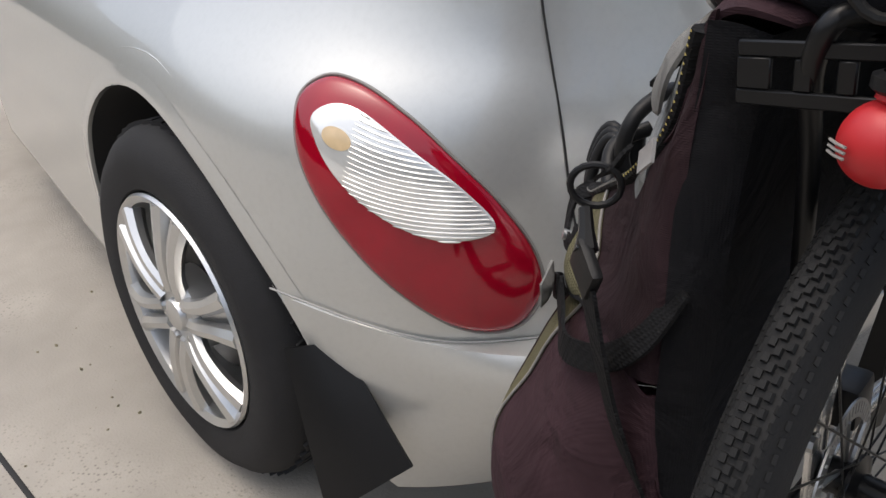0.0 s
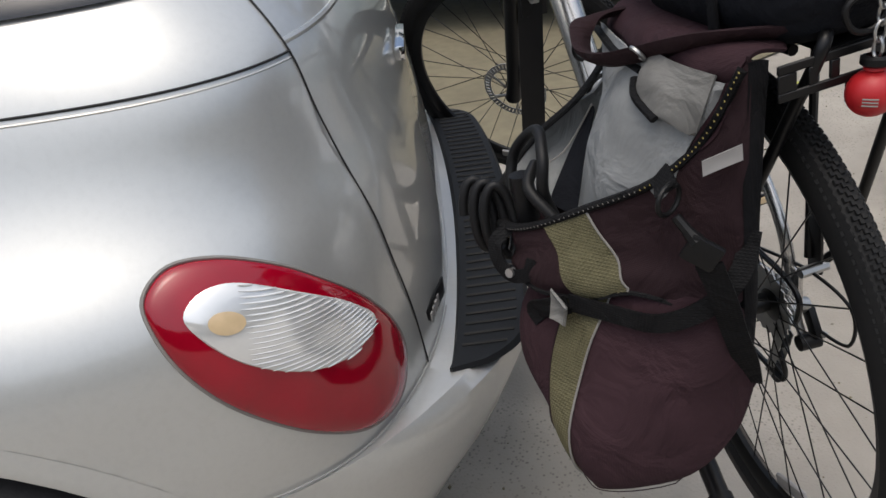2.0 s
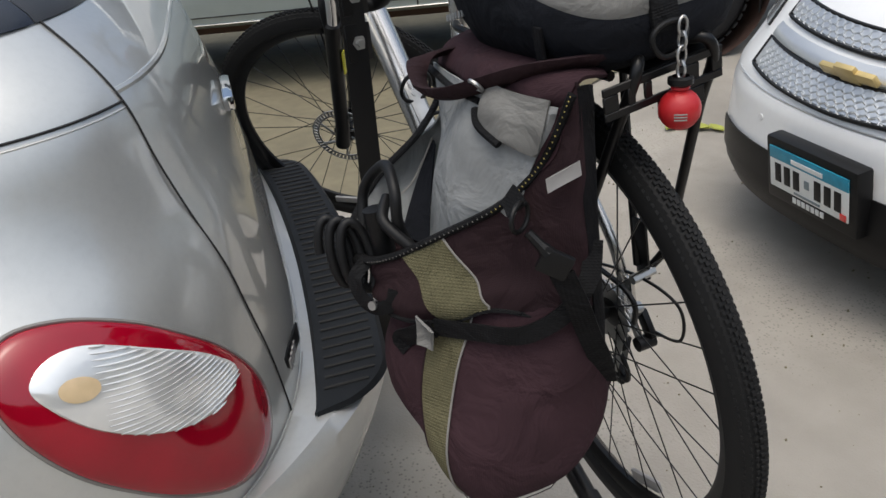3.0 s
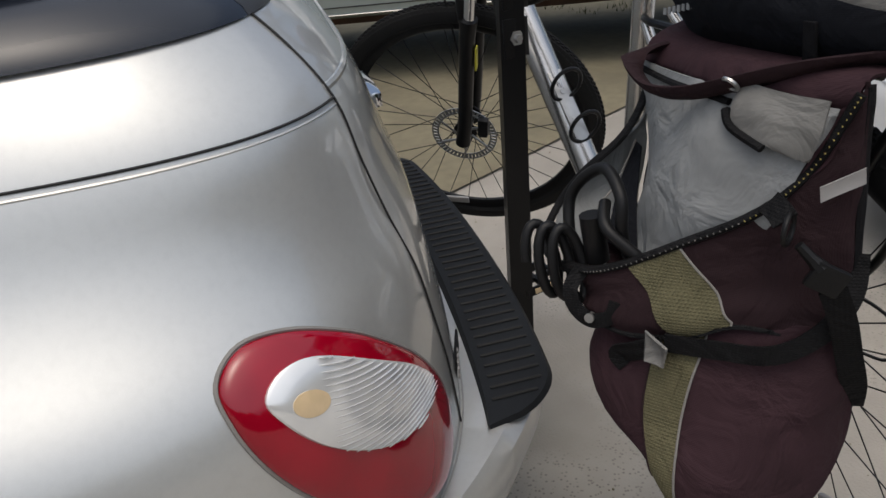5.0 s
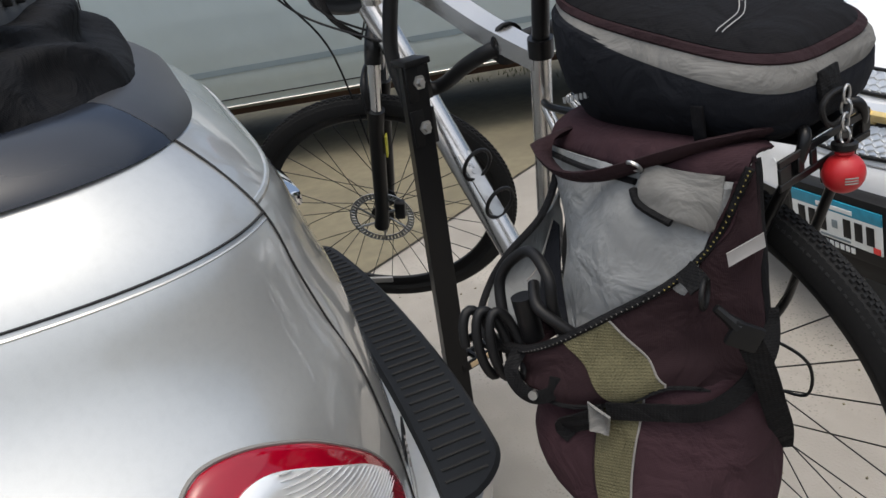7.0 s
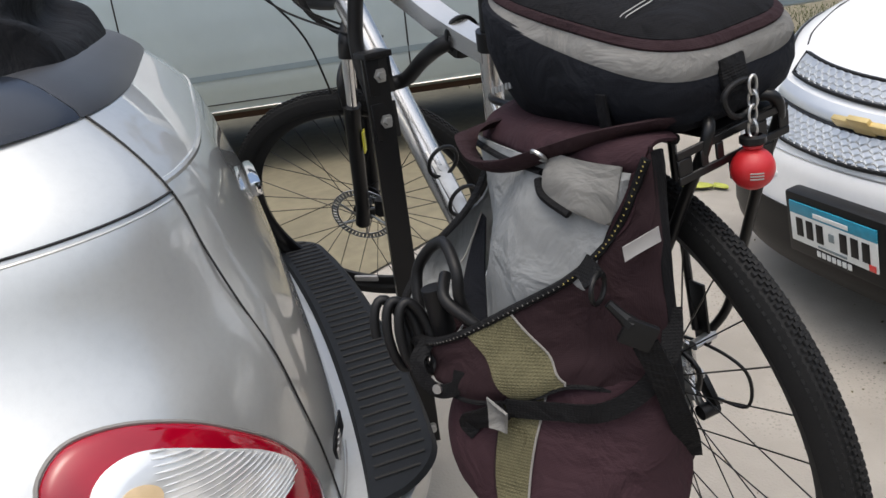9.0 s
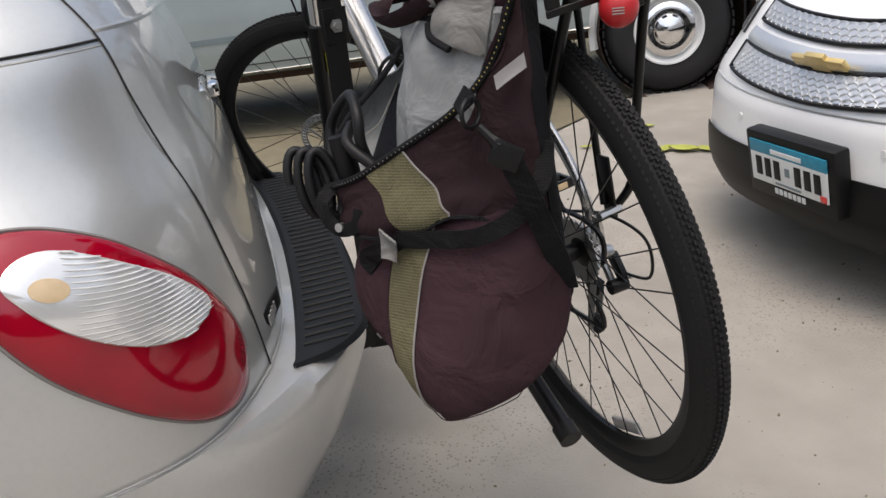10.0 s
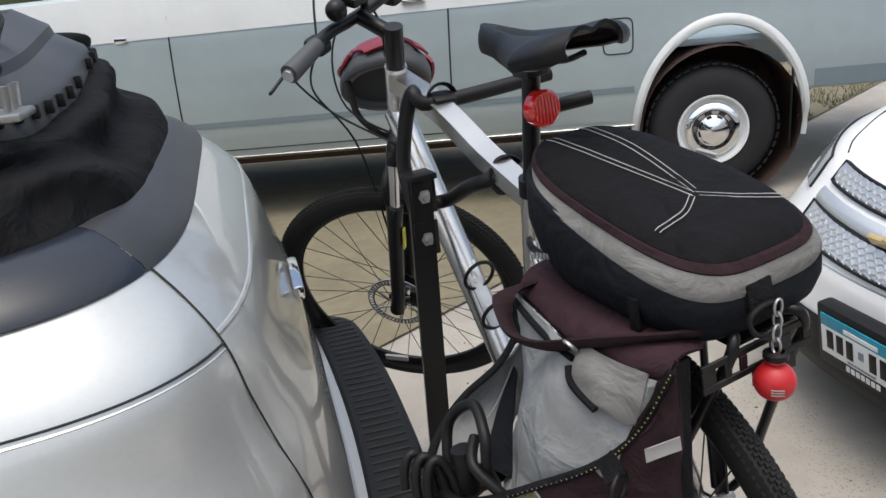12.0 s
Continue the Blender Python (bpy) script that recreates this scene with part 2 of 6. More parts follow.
def sheet(grid, thick=0.0):
    """A skin over rows of points, with thickness along its own normals."""
    bm = bmesh.new()
    vs = [[bm.verts.new(p) for p in row] for row in grid]
    for i in range(len(vs) - 1):
        for j in range(len(vs[0]) - 1):
            bm.faces.new((vs[i][j], vs[i][j + 1], vs[i + 1][j + 1], vs[i + 1][j]))
    if thick:
        bm.normal_update()
        back = [[bm.verts.new(v.co - v.normal * thick) for v in row] for row in vs]
        n, m = len(vs), len(vs[0])
        for i in range(n - 1):
            for j in range(m - 1):
                bm.faces.new((back[i][j], back[i + 1][j], back[i + 1][j + 1], back[i][j + 1]))
        rim = [(i, 0) for i in range(n)] + [(n - 1, j) for j in range(1, m)] + [(i, m - 1) for i in range(n - 2, -1, -1)] + [(0, j) for j in range(m - 2, 0, -1)]
        for (a, b), (c, d) in zip(rim, rim[1:] + rim[:1]):
            bm.faces.new((vs[a][b], vs[c][d], back[c][d], back[a][b]))
    return bm


def patch(corners, nu=14, nv=14, bulge=0.0, rough=0.0, seed=0, thick=0.0, wrinkle=9.0):
    """A cloth panel between four corners (a, b, c, d round the edge), bulged along its normal."""
    a, b, c, d = [Vector(q) for q in corners]
    nrm = ((c - a).cross(d - b)).normalized()
    rows = []
    for i in range(nv + 1):
        t = i / nv
        row = []
        for j in range(nu + 1):
            s = j / nu
            p = (a * (1 - s) + b * s) * (1 - t) + (d * (1 - s) + c * s) * t
            e = 16 * s * (1 - s) * t * (1 - t)
            q = p * wrinkle + Vector((seed, seed * 2.1, 0))
            row.append(p + nrm * (bulge * math.sqrt(max(e, 0)) + rough * noise.noise(q) * min(1, 3 * e)))
        rows.append(row)
    return sheet(rows, thick)

# ---- ground ----
bm = bmesh.new()
vs = [bm.verts.new(p) for p in ((-60, -60, 0), (60, -60, 0), (60, 60, 0), (-60, 60, 0))]
bm.faces.new(vs)
ground = part("ground", bm, "concrete")
tagged(ground, "pale weathered concrete paving with grit and stains", "ground", kind="structure")
for name, pts in (("paving_joint", ((-0.02, 0.4, 0.001), (0.0, 1.6, 0.001))), ("paving_joint", ((0.3, 0.07, 0.001), (1.9, 0.05, 0.001)))):
    o = part(name, tube(pts, 0.006, 6, flat=0.3), "black_gap", ground)

# ---- the silver car ----
TH = radians(10)
CAR = Matrix.Translation((1.14, -0.17, 0)) @ Matrix.Rotation(-TH, 4, "Z")
car = thing("car", "silver convertible with folded black soft top parked on concrete", "car", CAR)
ZT = (0.20, 0.48, 0.60, 0.75, 0.82, 0.88, 0.94, 0.99, 1.03, 1.08, 1.13, 1.16)
WT = (0.97, 0.985, 0.988, 0.972, 0.943, 0.877, 0.825, 0.803, 0.788, 0.755, 0.72, 0.69)
RT = (0.06, 0.035, 0.048, 0.068, 0.078, 0.098, 0.116, 0.130, 0.145, 0.185, 0.24, 0.28)
NT = (3.2, 3.3, 3.4, 3.5, 3.5, 3.7, 4.3, 4.8, 5.0, 5.0, 5.0, 5.0)
V0, FRONT = 0.9, 2.6


ZD = np.linspace(0.10, 1.26, 465)
KER = np.exp(-0.5 * (np.arange(-40, 41) * 0.0025 / 0.026) ** 2)
KER /= KER.sum()


def smooth_table(table):
    raw = np.interp(ZD, ZT, table)
    low, high = raw[0] - (raw[1] - raw[0]) * np.arange(40, 0, -1), raw[-1] + (table[-1] - table[-2]) / (ZT[-1] - ZT[-2]) * 0.0025 * np.arange(1, 41) * 0
    return np.convolve(np.r_[low, raw, high], KER, "valid")


WT, RT, NT = smooth_table(WT), smooth_table(RT), smooth_table(NT)


def prof(z, table):
    return float(np.interp(z, ZD, table))


def shell(z, s, grow=0.0, w=None, r=None, n=None):
    """A point of the car's skin: s runs from -1 (left side, front) over 0 (middle of the tail) to 1 (right side, front)."""
    W = (prof(z, WT) if w is None else w) + grow
    R = (prof(z, RT) if r is None else r) - grow
    n = prof(z, NT) if n is None else n
    a = abs(s)
    if a > 0.7:
        u, v = W, V0 + (a - 0.7) / 0.3 * (FRONT - V0)
    else:
        ang = math.pi / 2 * a / 0.7
        u = W * math.sin(ang) ** (2 / n)
        v = V0 - (V0 - R) * max(math.cos(ang), 0) ** (2 / n)
    return Vector((math.copysign(u, s), v, z))


def on_side(v, z, grow=0.0):
    """The left skin's point at v along the car."""
    W, R, n = prof(z, WT) + grow, prof(z, RT) - grow, prof(z, NT)
    if v >= V0:
        return Vector((-W, v, z))
    q = min(max((V0 - v) / (V0 - R), 0), 1)
    return Vector((-W * (1 - q ** n) ** (1 / n), v, z))


AV, AZ, AR, AW = 0.80, 0.36, 0.395, 0.86
SS = [-1 + 0.3 * i / 60 for i in range(60)] + [-0.7 + 1.4 * i / 110 for i in range(110)] + [0.7 + 0.3 * i / 10 for i in range(11)]
ZS = [0.20 + 0.935 * i / 76 for i in range(77)]
bm = bmesh.new()
rows = [[bm.verts.new(shell(z, s)) for s in SS] for z in ZS]
for i in range(len(ZS) - 1):
    for j in range(len(SS) - 1):
        bm.faces.new((rows[i][j], rows[i][j + 1], rows[i + 1][j + 1], rows[i + 1][j]))


def arch_r(v):
    return math.hypot((v.co.y - AV) * AW, v.co.z - AZ)


gone = {v for v in bm.verts if (arch_r(v) < AR and abs(v.co.x) > 0.6) or (v.co.z < 0.42 and v.co.y < 0.5)}
edge = {o for v in gone for e in v.link_edges for o in e.verts} - gone
bmesh.ops.delete(bm, geom=list(gone), context="VERTS")
for v in edge:
    if v.is_valid and v.co.y > 0.3 and arch_r(v) < AR + 0.05:
        d = Vector(((v.co.y - AV) * AW, v.co.z - AZ)).normalized() * AR
        q = on_side(AV + d.x / AW, max(AZ + d.y, 0.2))
        v.co = Vector((math.copysign(q.x, v.co.x), q.y, q.z))
body = part("body", bm, "silver", car)
body.modifiers.new("depth", "SOLIDIFY").thickness = 0.004
body.modifiers["depth"].offset = -1
arc = [radians(-28 + 236 * i / 40) for i in range(41)]
lip = [on_side(AV + AR / AW * math.cos(a), AZ + AR * math.sin(a), -0.003) for a in arc]
band = [[on_side(AV + (AR + o) / AW * math.cos(a), AZ + (AR + o) * math.sin(a), h) for a in arc] for o, h in ((-0.004, -0.03), (-0.004, 0.002), (0.0, 0.003), (0.010, 0.0025), (0.028, 0.0006))]
part("arch_lip", sheet(band), "silver", car)
flare = [on_side(AV + 0.45 / AW * math.cos(a), AZ + 0.45 * math.sin(a), -0.006) for a in arc[5:30]]
part("arch_flare", tube(flare, [0.001] + [0.0055] * 8 + [0.001], 8), "silver", car)
inner = [on_side(AV + (AR - 0.006) / AW * math.cos(a), max(AZ + (AR - 0.006) * math.sin(a), 0.2), -0.006) for a in arc]
part("wheel_housing", sheet([inner, [Vector((-0.72, p.y, p.z)) for p in inner], [Vector((-0.45, p.y, p.z)) for p in inner], [Vector((-0.45, AV + (p.y - AV) * 0.05, AZ)) for p in inner]]), "black_gap", car)


def car_wheel(parent, at, left=True):
    m = Matrix.Translation(at) @ Matrix.Rotation(math.pi / 2 + 0.12 if left else -math.pi / 2, 4, "Z")
    R, r = 0.335 + (0.015 if left else 0), 0.228
    bm = lathe(bmesh.new(), [(r, -0.01), (r + 0.012, 0.012), (r + 0.06, 0.022), (R - 0.035, 0.012), (R - 0.012, -0.008), (R - 0.002, -0.03), (R, -0.10), (R - 0.002, -0.17), (R - 0.015, -0.19), (r, -0.2)], m, 72)
    tyre = part("tyre", bm, "tyre", parent)
    bm = bmesh.new()
    for i in range(60):
        a = 2 * math.pi * i / 60
        for k, y in ((0, -0.045), (0.5, -0.085), (0, -0.125)):
            t = Matrix.Rotation(a + k * 0.1, 4, "Y")
            mm = m @ t @ Matrix.Translation((R + 0.001, y, 0)) @ Matrix.Rotation(0.35, 4, "X")
            bmesh.ops.create_cube(bm, size=1, matrix=mm @ Matrix.Diagonal((0.007, 0.033, 0.026, 1)))
    part("tread", bm, "tyre", tyre, smooth=False)
    bm = lathe(bmesh.new(), [(r + 0.004, -0.15), (r - 0.008, -0.03), (r + 0.006, 0.012), (r + 0.002, 0.018), (r - 0.012, 0.010), (r - 0.022, -0.035), (r - 0.03, -0.15)], m, 64)
    rim = part("rim", bm, "alloy", parent)
    bm = bmesh.new()
    for i in range(6):
        t = m @ Matrix.Rotation(2 * math.pi * (i + 0.35) / 6, 4, "Y")
        for k in (-1, 1):
            line = [(0.05, 0.008, 0.020 * k), (0.10, 0.016, 0.020 * k), (0.16, 0.012, 0.024 * k), (r - 0.012, 0.0, 0.036 * k)]
            sweep(bm, [t @ Vector(q) for q in spline(line, 4)], [0.016, 0.015, 0.017, 0.021], 8)
        rows = [[t @ Vector((x, y - 0.008, zz * w)) for zz in (-1, -0.5, 0.5, 1)] for x, y, w in ((0.05, 0.008, 0.022), (0.10, 0.014, 0.022), (0.16, 0.008, 0.026), (r - 0.012, -0.006, 0.038))]
        g = [[bm.verts.new(p) for p in row] for row in rows]
        for a in range(3):
            for b in range(3):
                bm.faces.new((g[a][b], g[a][b + 1], g[a + 1][b + 1], g[a + 1][b]))
    part("spoke_set", bm, "alloy", rim)
    bm = lathe(bmesh.new(), [(0.0001, 0.026), (0.022, 0.026), (0.03, 0.022), (0.034, 0.012), (0.07, 0.014), (0.08, 0.006), (0.082, -0.04)], m, 32)
    part("hub_cap", bm, "alloy", rim)
    for i in range(5):
        t = m @ Matrix.Rotation(2 * math.pi * i / 5, 4, "Y") @ Matrix.Translation((0.054, 0, 0))
        part("lug_nut", lathe(bmesh.new(), [(0.0001, 0.022), (0.006, 0.022), (0.0095, 0.016), (0.0095, 0.0)], t, 6), "steel", rim)
    bm = lathe(bmesh.new(), [(0.0001, -0.06), (0.14, -0.06), (0.145, -0.08)], m, 40)
    part("brake_disc", bm, "black_metal", parent)


wheel = new("wheel")
wheel.parent = car
car_wheel(wheel, (-0.985, 0.725, 0.352))
# mud flap behind the wheel
rows = []
for t in (0, 0.3, 0.6, 1):
    lo, hi = Vector((-0.945, 0.37 - 0.09 * t, 0.45 - 0.27 * t)), Vector((-0.87 + 0.02 * t, 0.34 - 0.16 * t, 0.45 - 0.15 * t))
    rows.append([lo.lerp(hi, q) + Vector((-0.012 * math.sin(q * math.pi), 0, 0)) for q in (0, 0.33, 0.66, 1)])
part("mud_flap", sheet(rows, 0.008), "black_plastic", car)

# bumper: a swelling band round the tail with a dark step pad on top
BZ = ((0.17, 0.86, 0.06), (0.24, 0.915, -0.02), (0.31, 0.947, -0.068), (0.37, 0.965, -0.095), (0.42, 0.977, -0.116), (0.455, 0.967, -0.110), (0.472, 0.945, -0.085), (0.478, 0.88, 0.055))


def seam_z(s):
    """Height of the seam between the body and the bumper skin."""
    a = abs(s)
    return 0.480 + 0.010 * min(1, a / 0.3) + 0.045 * ramp((a - 0.30) / 0.22)


def ramp(x):
    x = min(1, max(0, x))
    return x * x * (3 - 2 * x)


def bumper_point(k, s):
    z, w, r = BZ[k]
    f = ramp((0.45 - abs(s)) / 0.31)
    zz = 0.17 + (z - 0.17) * (seam_z(s) - 0.17) / 0.308
    p = shell(0.48, s, w=w, r=r, n=3.2)
    q = shell(zz, s, 0.0025 if k < len(BZ) - 1 else -0.004)
    p = q.lerp(p, f)
    p.z = max(zz, min(0.45, 0.44 - 3.2 * (0.36 - p.y)) + 0.002 * k)
    d = Vector(((p.y - AV) * AW, p.z - AZ))
    if d.length < AR:
        d = d.normalized() * (AR - 0.001 * k)
        e = on_side(AV + d.x / AW, AZ + d.y, 0.003)
        p = Vector((math.copysign(e.x, s), e.y, e.z))
    return p


S3 = [-0.53 + 1.06 * i / 120 for i in range(121)]
bm = bmesh.new()
g = [[bm.verts.new(bumper_point(k, s)) for s in S3] for k in range(len(BZ))]
for i in range(len(BZ) - 1):
    for j in range(120):
        if (g[i][j].co - g[i + 1][j + 1].co).length > 0.0005:
            bm.faces.new((g[i][j], g[i][j + 1], g[i + 1][j + 1], g[i + 1][j]))
part("bumper", bm, "silver_bumper", car)
for k in (-1, 1):
    line = [shell(seam_z(0.52 * i / 40), k * 0.52 * i / 40, 0.0035) for i in range(9, 41)]
    part("bumper_seam", tube(line, 0.0016, 6), "seam_edge", car)
PU = [-0.63 + 1.26 * i / 90 for i in range(91)]


def pad_edge(u, out):
    q = abs(u) / 0.63
    w = math.sqrt(max(0, 1 - max(0, (q - 0.82) / 0.18) ** 2))
    inner = 0.016 + 0.040 * q ** 2
    outer = -0.116 + 0.046 * q ** 2.4
    return inner + (outer - inner) * max(w, 0.03) if out else inner


rows = []
for t in (0, 0.06, 0.25, 0.5, 0.75, 0.94, 1):
    rows.append([(u, pad_edge(u, 0) * (1 - t) + pad_edge(u, 1) * t, 0.480 + 0.012 * (1 if 0 < t < 1 else 0)) for u in PU])
pad = part("step_pad", sheet(rows), "pad", car, "ribbed black rubber step pad")
for i in range(40):
    u = -0.575 + 1.15 * i / 39
    a, b = pad_edge(u, 0), pad_edge(u, 1)
    part("rib", tube([(u, a * (1 - t) + b * t, 0.4935) for t in (0.16, 0.5, 0.84)], 0.0035, 6, flat=0.7), "black_gap", pad)


def skin_line(pts, grow=0.0015):
    return [shell(z, s, grow) for z, s in pts]


def s_at(u, z):
    """Where along the tail the skin reaches u."""
    W, n = prof(z, WT), prof(z, NT)
    return math.copysign(0.7 * math.asin(min(1, (abs(u) / W) ** (n / 2))) / (math.pi / 2), u)


for k in (-1, 1):
    line = [(z, s_at(k * u, z)) for u, z in ((0.597, 0.482), (0.609, 0.6), (0.622, 0.70), (0.627, 0.78), (0.626, 0.86), (0.628, 0.94), (0.622, 1.018), (0.592, 1.08), (0.555, 1.135))]
    part("boot_lid_gap", tube(spline(skin_line(line), 5), 0.0016, 6), "black_gap", car)
    line = [(1.02 + 0.008 * (a / 30) ** 2, k * (abs(s_at(0.622, 1.02)) + 0.40 * a / 30)) for a in range(31)]
    part("belt_gap", tube(skin_line(line), 0.0017, 6), "black_gap", car)
    part("belt_crease", tube([p + Vector((0, 0, -0.010)) for p in skin_line(line, -0.002)], 0.0075, 8, flat=0.6), "silver", car)
line = [(1.03, s_at(0.62 * (i - 20) / 20, 1.03)) for i in range(41)]
part("lid_crease", tube(skin_line(line, -0.003), 0.006, 8), "silver", car)
# chrome handle of the boot lid
bm = bmesh.new()
box(bm, (0.20, 0.022, 0.03), shell(0.86, 0) + Vector((0, -0.012, 0)), bevel=0.008)
part("handle", bm, "chrome", car, "chrome boot handle")
# badge on the boot lid: plain bars stand for its letters
badge = part("dealer_badge", box(bmesh.new(), (0.11, 0.004, 0.034), shell(0.540, s_at(-0.505, 0.540), 0.002), Matrix.Rotation(radians(-17), 3, "Z"), 0.002), "black_plastic", car)
for i in range(6):
    p = shell(0.540, s_at(-0.547 + 0.0165 * i, 0.540), 0.005)
    part("letter_bar", box(bmesh.new(), (0.009, 0.003, 0.018), p, Matrix.Rotation(radians(-17), 3, "Z")), "reflective", badge)


# tail lamp: a tear-drop that lies on the corner of the body, drawn as (distance along the car, height)
LAMP = ((0.372, 0.828), (0.366, 0.793), (0.345, 0.742), (0.312, 0.682), (0.270, 0.625), (0.227, 0.571), (0.182, 0.522), (0.150, 0.506), (0.129, 0.516), (0.119, 0.558), (0.123, 0.605), (0.139, 0.660), (0.170, 0.726), (0.213, 0.783), (0.253, 0.817), (0.300, 0.841), (0.346, 0.848))
CLEAR = ((0.338, 0.800), (0.320, 0.816), (0.288, 0.813), (0.246, 0.787), (0.195, 0.740), (0.166, 0.697), (0.156, 0.671), (0.163, 0.657), (0.190, 0.654), (0.222, 0.668), (0.258, 0.696), (0.296, 0.735), (0.324, 0.772))


def on_corner(v, z, out):
    """The left rear corner's skin at v along the car and height z, lifted along its normal."""
    R, n = prof(z, RT), prof(z, NT)
    s = -0.7 * math.acos(min(1, max(0, (V0 - v) / (V0 - R)) ** (n / 2))) / (math.pi / 2)
    e = 0.004
    nrm = (shell(z, s + e) - shell(z, s - e)).cross(shell(z + e, s) - shell(z - e, s)).normalized()
    if nrm.x + nrm.y > 0:
        nrm = -nrm
    return shell(z, s) + nrm * out


lampt = new("tail_lamp")
lampt.parent = car


def drop(shape, per=5):
    line = spline([(v, z, 0) for v, z in shape], per, True)
    mid = sum(line, Vector()) / len(line)
    return line, mid


def lens_skin(shape, levels):
    line, mid = drop(shape)
    n = len(line)
    bm = bmesh.new()
    rings = []
    for gr, out in levels:
        rings.append([bm.verts.new(on_corner(*(mid + (p - mid) * gr).xy, out)) for p in line])
    for a, b in zip(rings, rings[1:]):
        for i in range(n):
            bm.faces.new((a[i], a[(i + 1) % n], b[(i + 1) % n], b[i]))
    bm.faces.new(rings[-1])
    return bm


part("lens", lens_skin(LAMP, ((1.0, -0.004), (1.0, 0.002), (0.985, 0.006), (0.94, 0.009), (0.85, 0.012), (0.7, 0.014), (0.5, 0.0155), (0.25, 0.016), (0.05, 0.016))), "red_lens", lampt, "red tear-drop lens")
line, mid = drop(LAMP)
part("seal", tube([on_corner(*(mid + (p - mid) * 1.014).xy, 0.001) for p in line], 0.0026, 6, closed=True), "piping", lampt, "pale edge seal")
# the clear part: a ribbed lens over a bright bowl, with the amber bulb at its upper end
clear_ob = part("reversing_lens", lens_skin(CLEAR, ((1.0, 0.008), (1.0, 0.0165), (0.97, 0.0185), (0.8, 0.020), (0.55, 0.0205), (0.3, 0.021), (0.05, 0.021))), "clear_lens", lampt, "ribbed clear reversing lens")
cl = drop(CLEAR, 8)[0]
for i in range(30):
    row = []
    for j in range(40):
        v = 0.285 - 0.135 * j / 39
        p = Vector((v, 0.642 + 0.176 * i / 29 + 0.03 * ((v - 0.15) / 0.135) ** 2 - 0.02, 0))
        inside = False
        for q, r in zip(cl, cl[1:] + cl[:1]):
            if (q.y > p.y) != (r.y > p.y) and p.x < (r.x - q.x) * (p.y - q.y) / (r.y - q.y) + q.x:
                inside = not inside
        if inside:
            row.append(on_corner(p.x, p.y, 0.0198))
    if len(row) > 3:
        part("lens_rib", tube(row, [0.0006] + [0.0018] * 6 + [0.0006], 5, flat=0.8), "clear_lens", clear_ob)


def spot(v, z, a, b, tilt):
    c, d = math.cos(tilt), math.sin(tilt)
    return [(v + a * math.cos(q) * c - b * math.sin(q) * d, z + a * math.cos(q) * d + b * math.sin(q) * c) for q in [2 * math.pi * k / 8 for k in range(8)]]


part("bulb", lens_skin(spot(0.300, 0.779, 0.019, 0.011, 0.5), ((1.0, 0.019), (1.0, 0.0209), (0.6, 0.0213), (0.05, 0.0214))), "amber", lampt, "amber bulb behind the clear lens")

# tail rim of the opening and the folded soft top
def trim_piece(s0, s1, n, mat, label):
    rows = []
    rows.append([shell(1.13, s0 + (s1 - s0) * i / n, w=0.735, r=0.226, n=5) + Vector((0, 0, -0.012)) for i in range(n + 1)])
    for t in (0, 0.2, 0.45, 0.7, 0.9, 1.0):
        rows.append([shell(1.13, s0 + (s1 - s0) * i / n, w=0.731 - 0.069 * t, r=0.231 + 0.079 * t, n=5) + Vector((0, 0, -0.002 + 0.047 * math.sin(t * math.pi / 2))) for i in range(n + 1)])
    return part("trim_ring", sheet(rows), mat, car, label)


trim_piece(-0.85, -0.262, 40, "boot_black", "glossy black side trim of the soft top")
trim_piece(-0.260, 0.260, 50, "trim_rubber", "dark rubber trim behind the soft top")
trim_piece(0.262, 0.85, 40, "boot_black", "glossy black side trim of the soft top")
rows = []
for i in range(44):
    t = i / 43
    row = []
    for j in range(141):
        s = -0.85 + 1.7 * j / 140
        w, r = 0.672 - 0.17 * t ** 1.4, 0.283 + 0.25 * t ** 1.2
        p = shell(1.13, s, w=w, r=r, n=4.2)
        p.z = 1.160 + 0.125 * math.sin(min(1, t * 1.15) * math.pi / 2) + 0.02 * t + 0.11 * ramp((p.x + 0.22) / 0.4) * t
        q = Vector((p.x * 5, p.y * 5, p.z * 9))
        fold = noise.noise(q) * 0.036 + noise.noise(q * 2.3) * 0.012 + 0.014 * math.sin(17 * t + 5 * s + 5 * noise.noise(Vector((s * 4, t * 2, 1))))
        d = (p - Vector((0, 0.9, p.z))).normalized()
        row.append(p + d * fold * min(1, 5 * t) + Vector((0, 0, 0.4 * fold * min(1, 4 * t))))
    rows.append(row)
part("soft_top", sheet(rows), "softtop", car, "folded black fabric soft top")
rows = []
for t, dz in ((0, -0.05), (0, -0.012), (0.03, 0.0), (0.2, 0.0), (0.22, 0.014), (0.42, 0.016), (0.44, 0.0), (0.7, 0.0), (0.85, 0.0), (1.0, 0.0)):
    row = []
    for i in range(81):
        p = shell(1.13, -0.80 + 1.6 * i / 80, w=0.47 - 0.30 * t, r=0.39 + 0.27 * t, n=3.2)
        p.z = 1.315 + 0.17 * t + 0.05 * ramp((p.x + 0.3) / 0.5) + dz
        row.append(p)
    rows.append(row)
part("top_shell", sheet(rows, 0.006), "grey_plastic", car, "grey plastic top frame cover")
for i in range(26):
    p = shell(1.13, -0.60 + 1.1 * i / 25, w=0.475, r=0.385, n=3.2)
    p.z = 1.300 + 0.05 * ramp((p.x + 0.3) / 0.5)
    part("rim_clip", box(bmesh.new(), (0.012, 0.012, 0.022), p, bevel=0.003), "black_plastic", car)
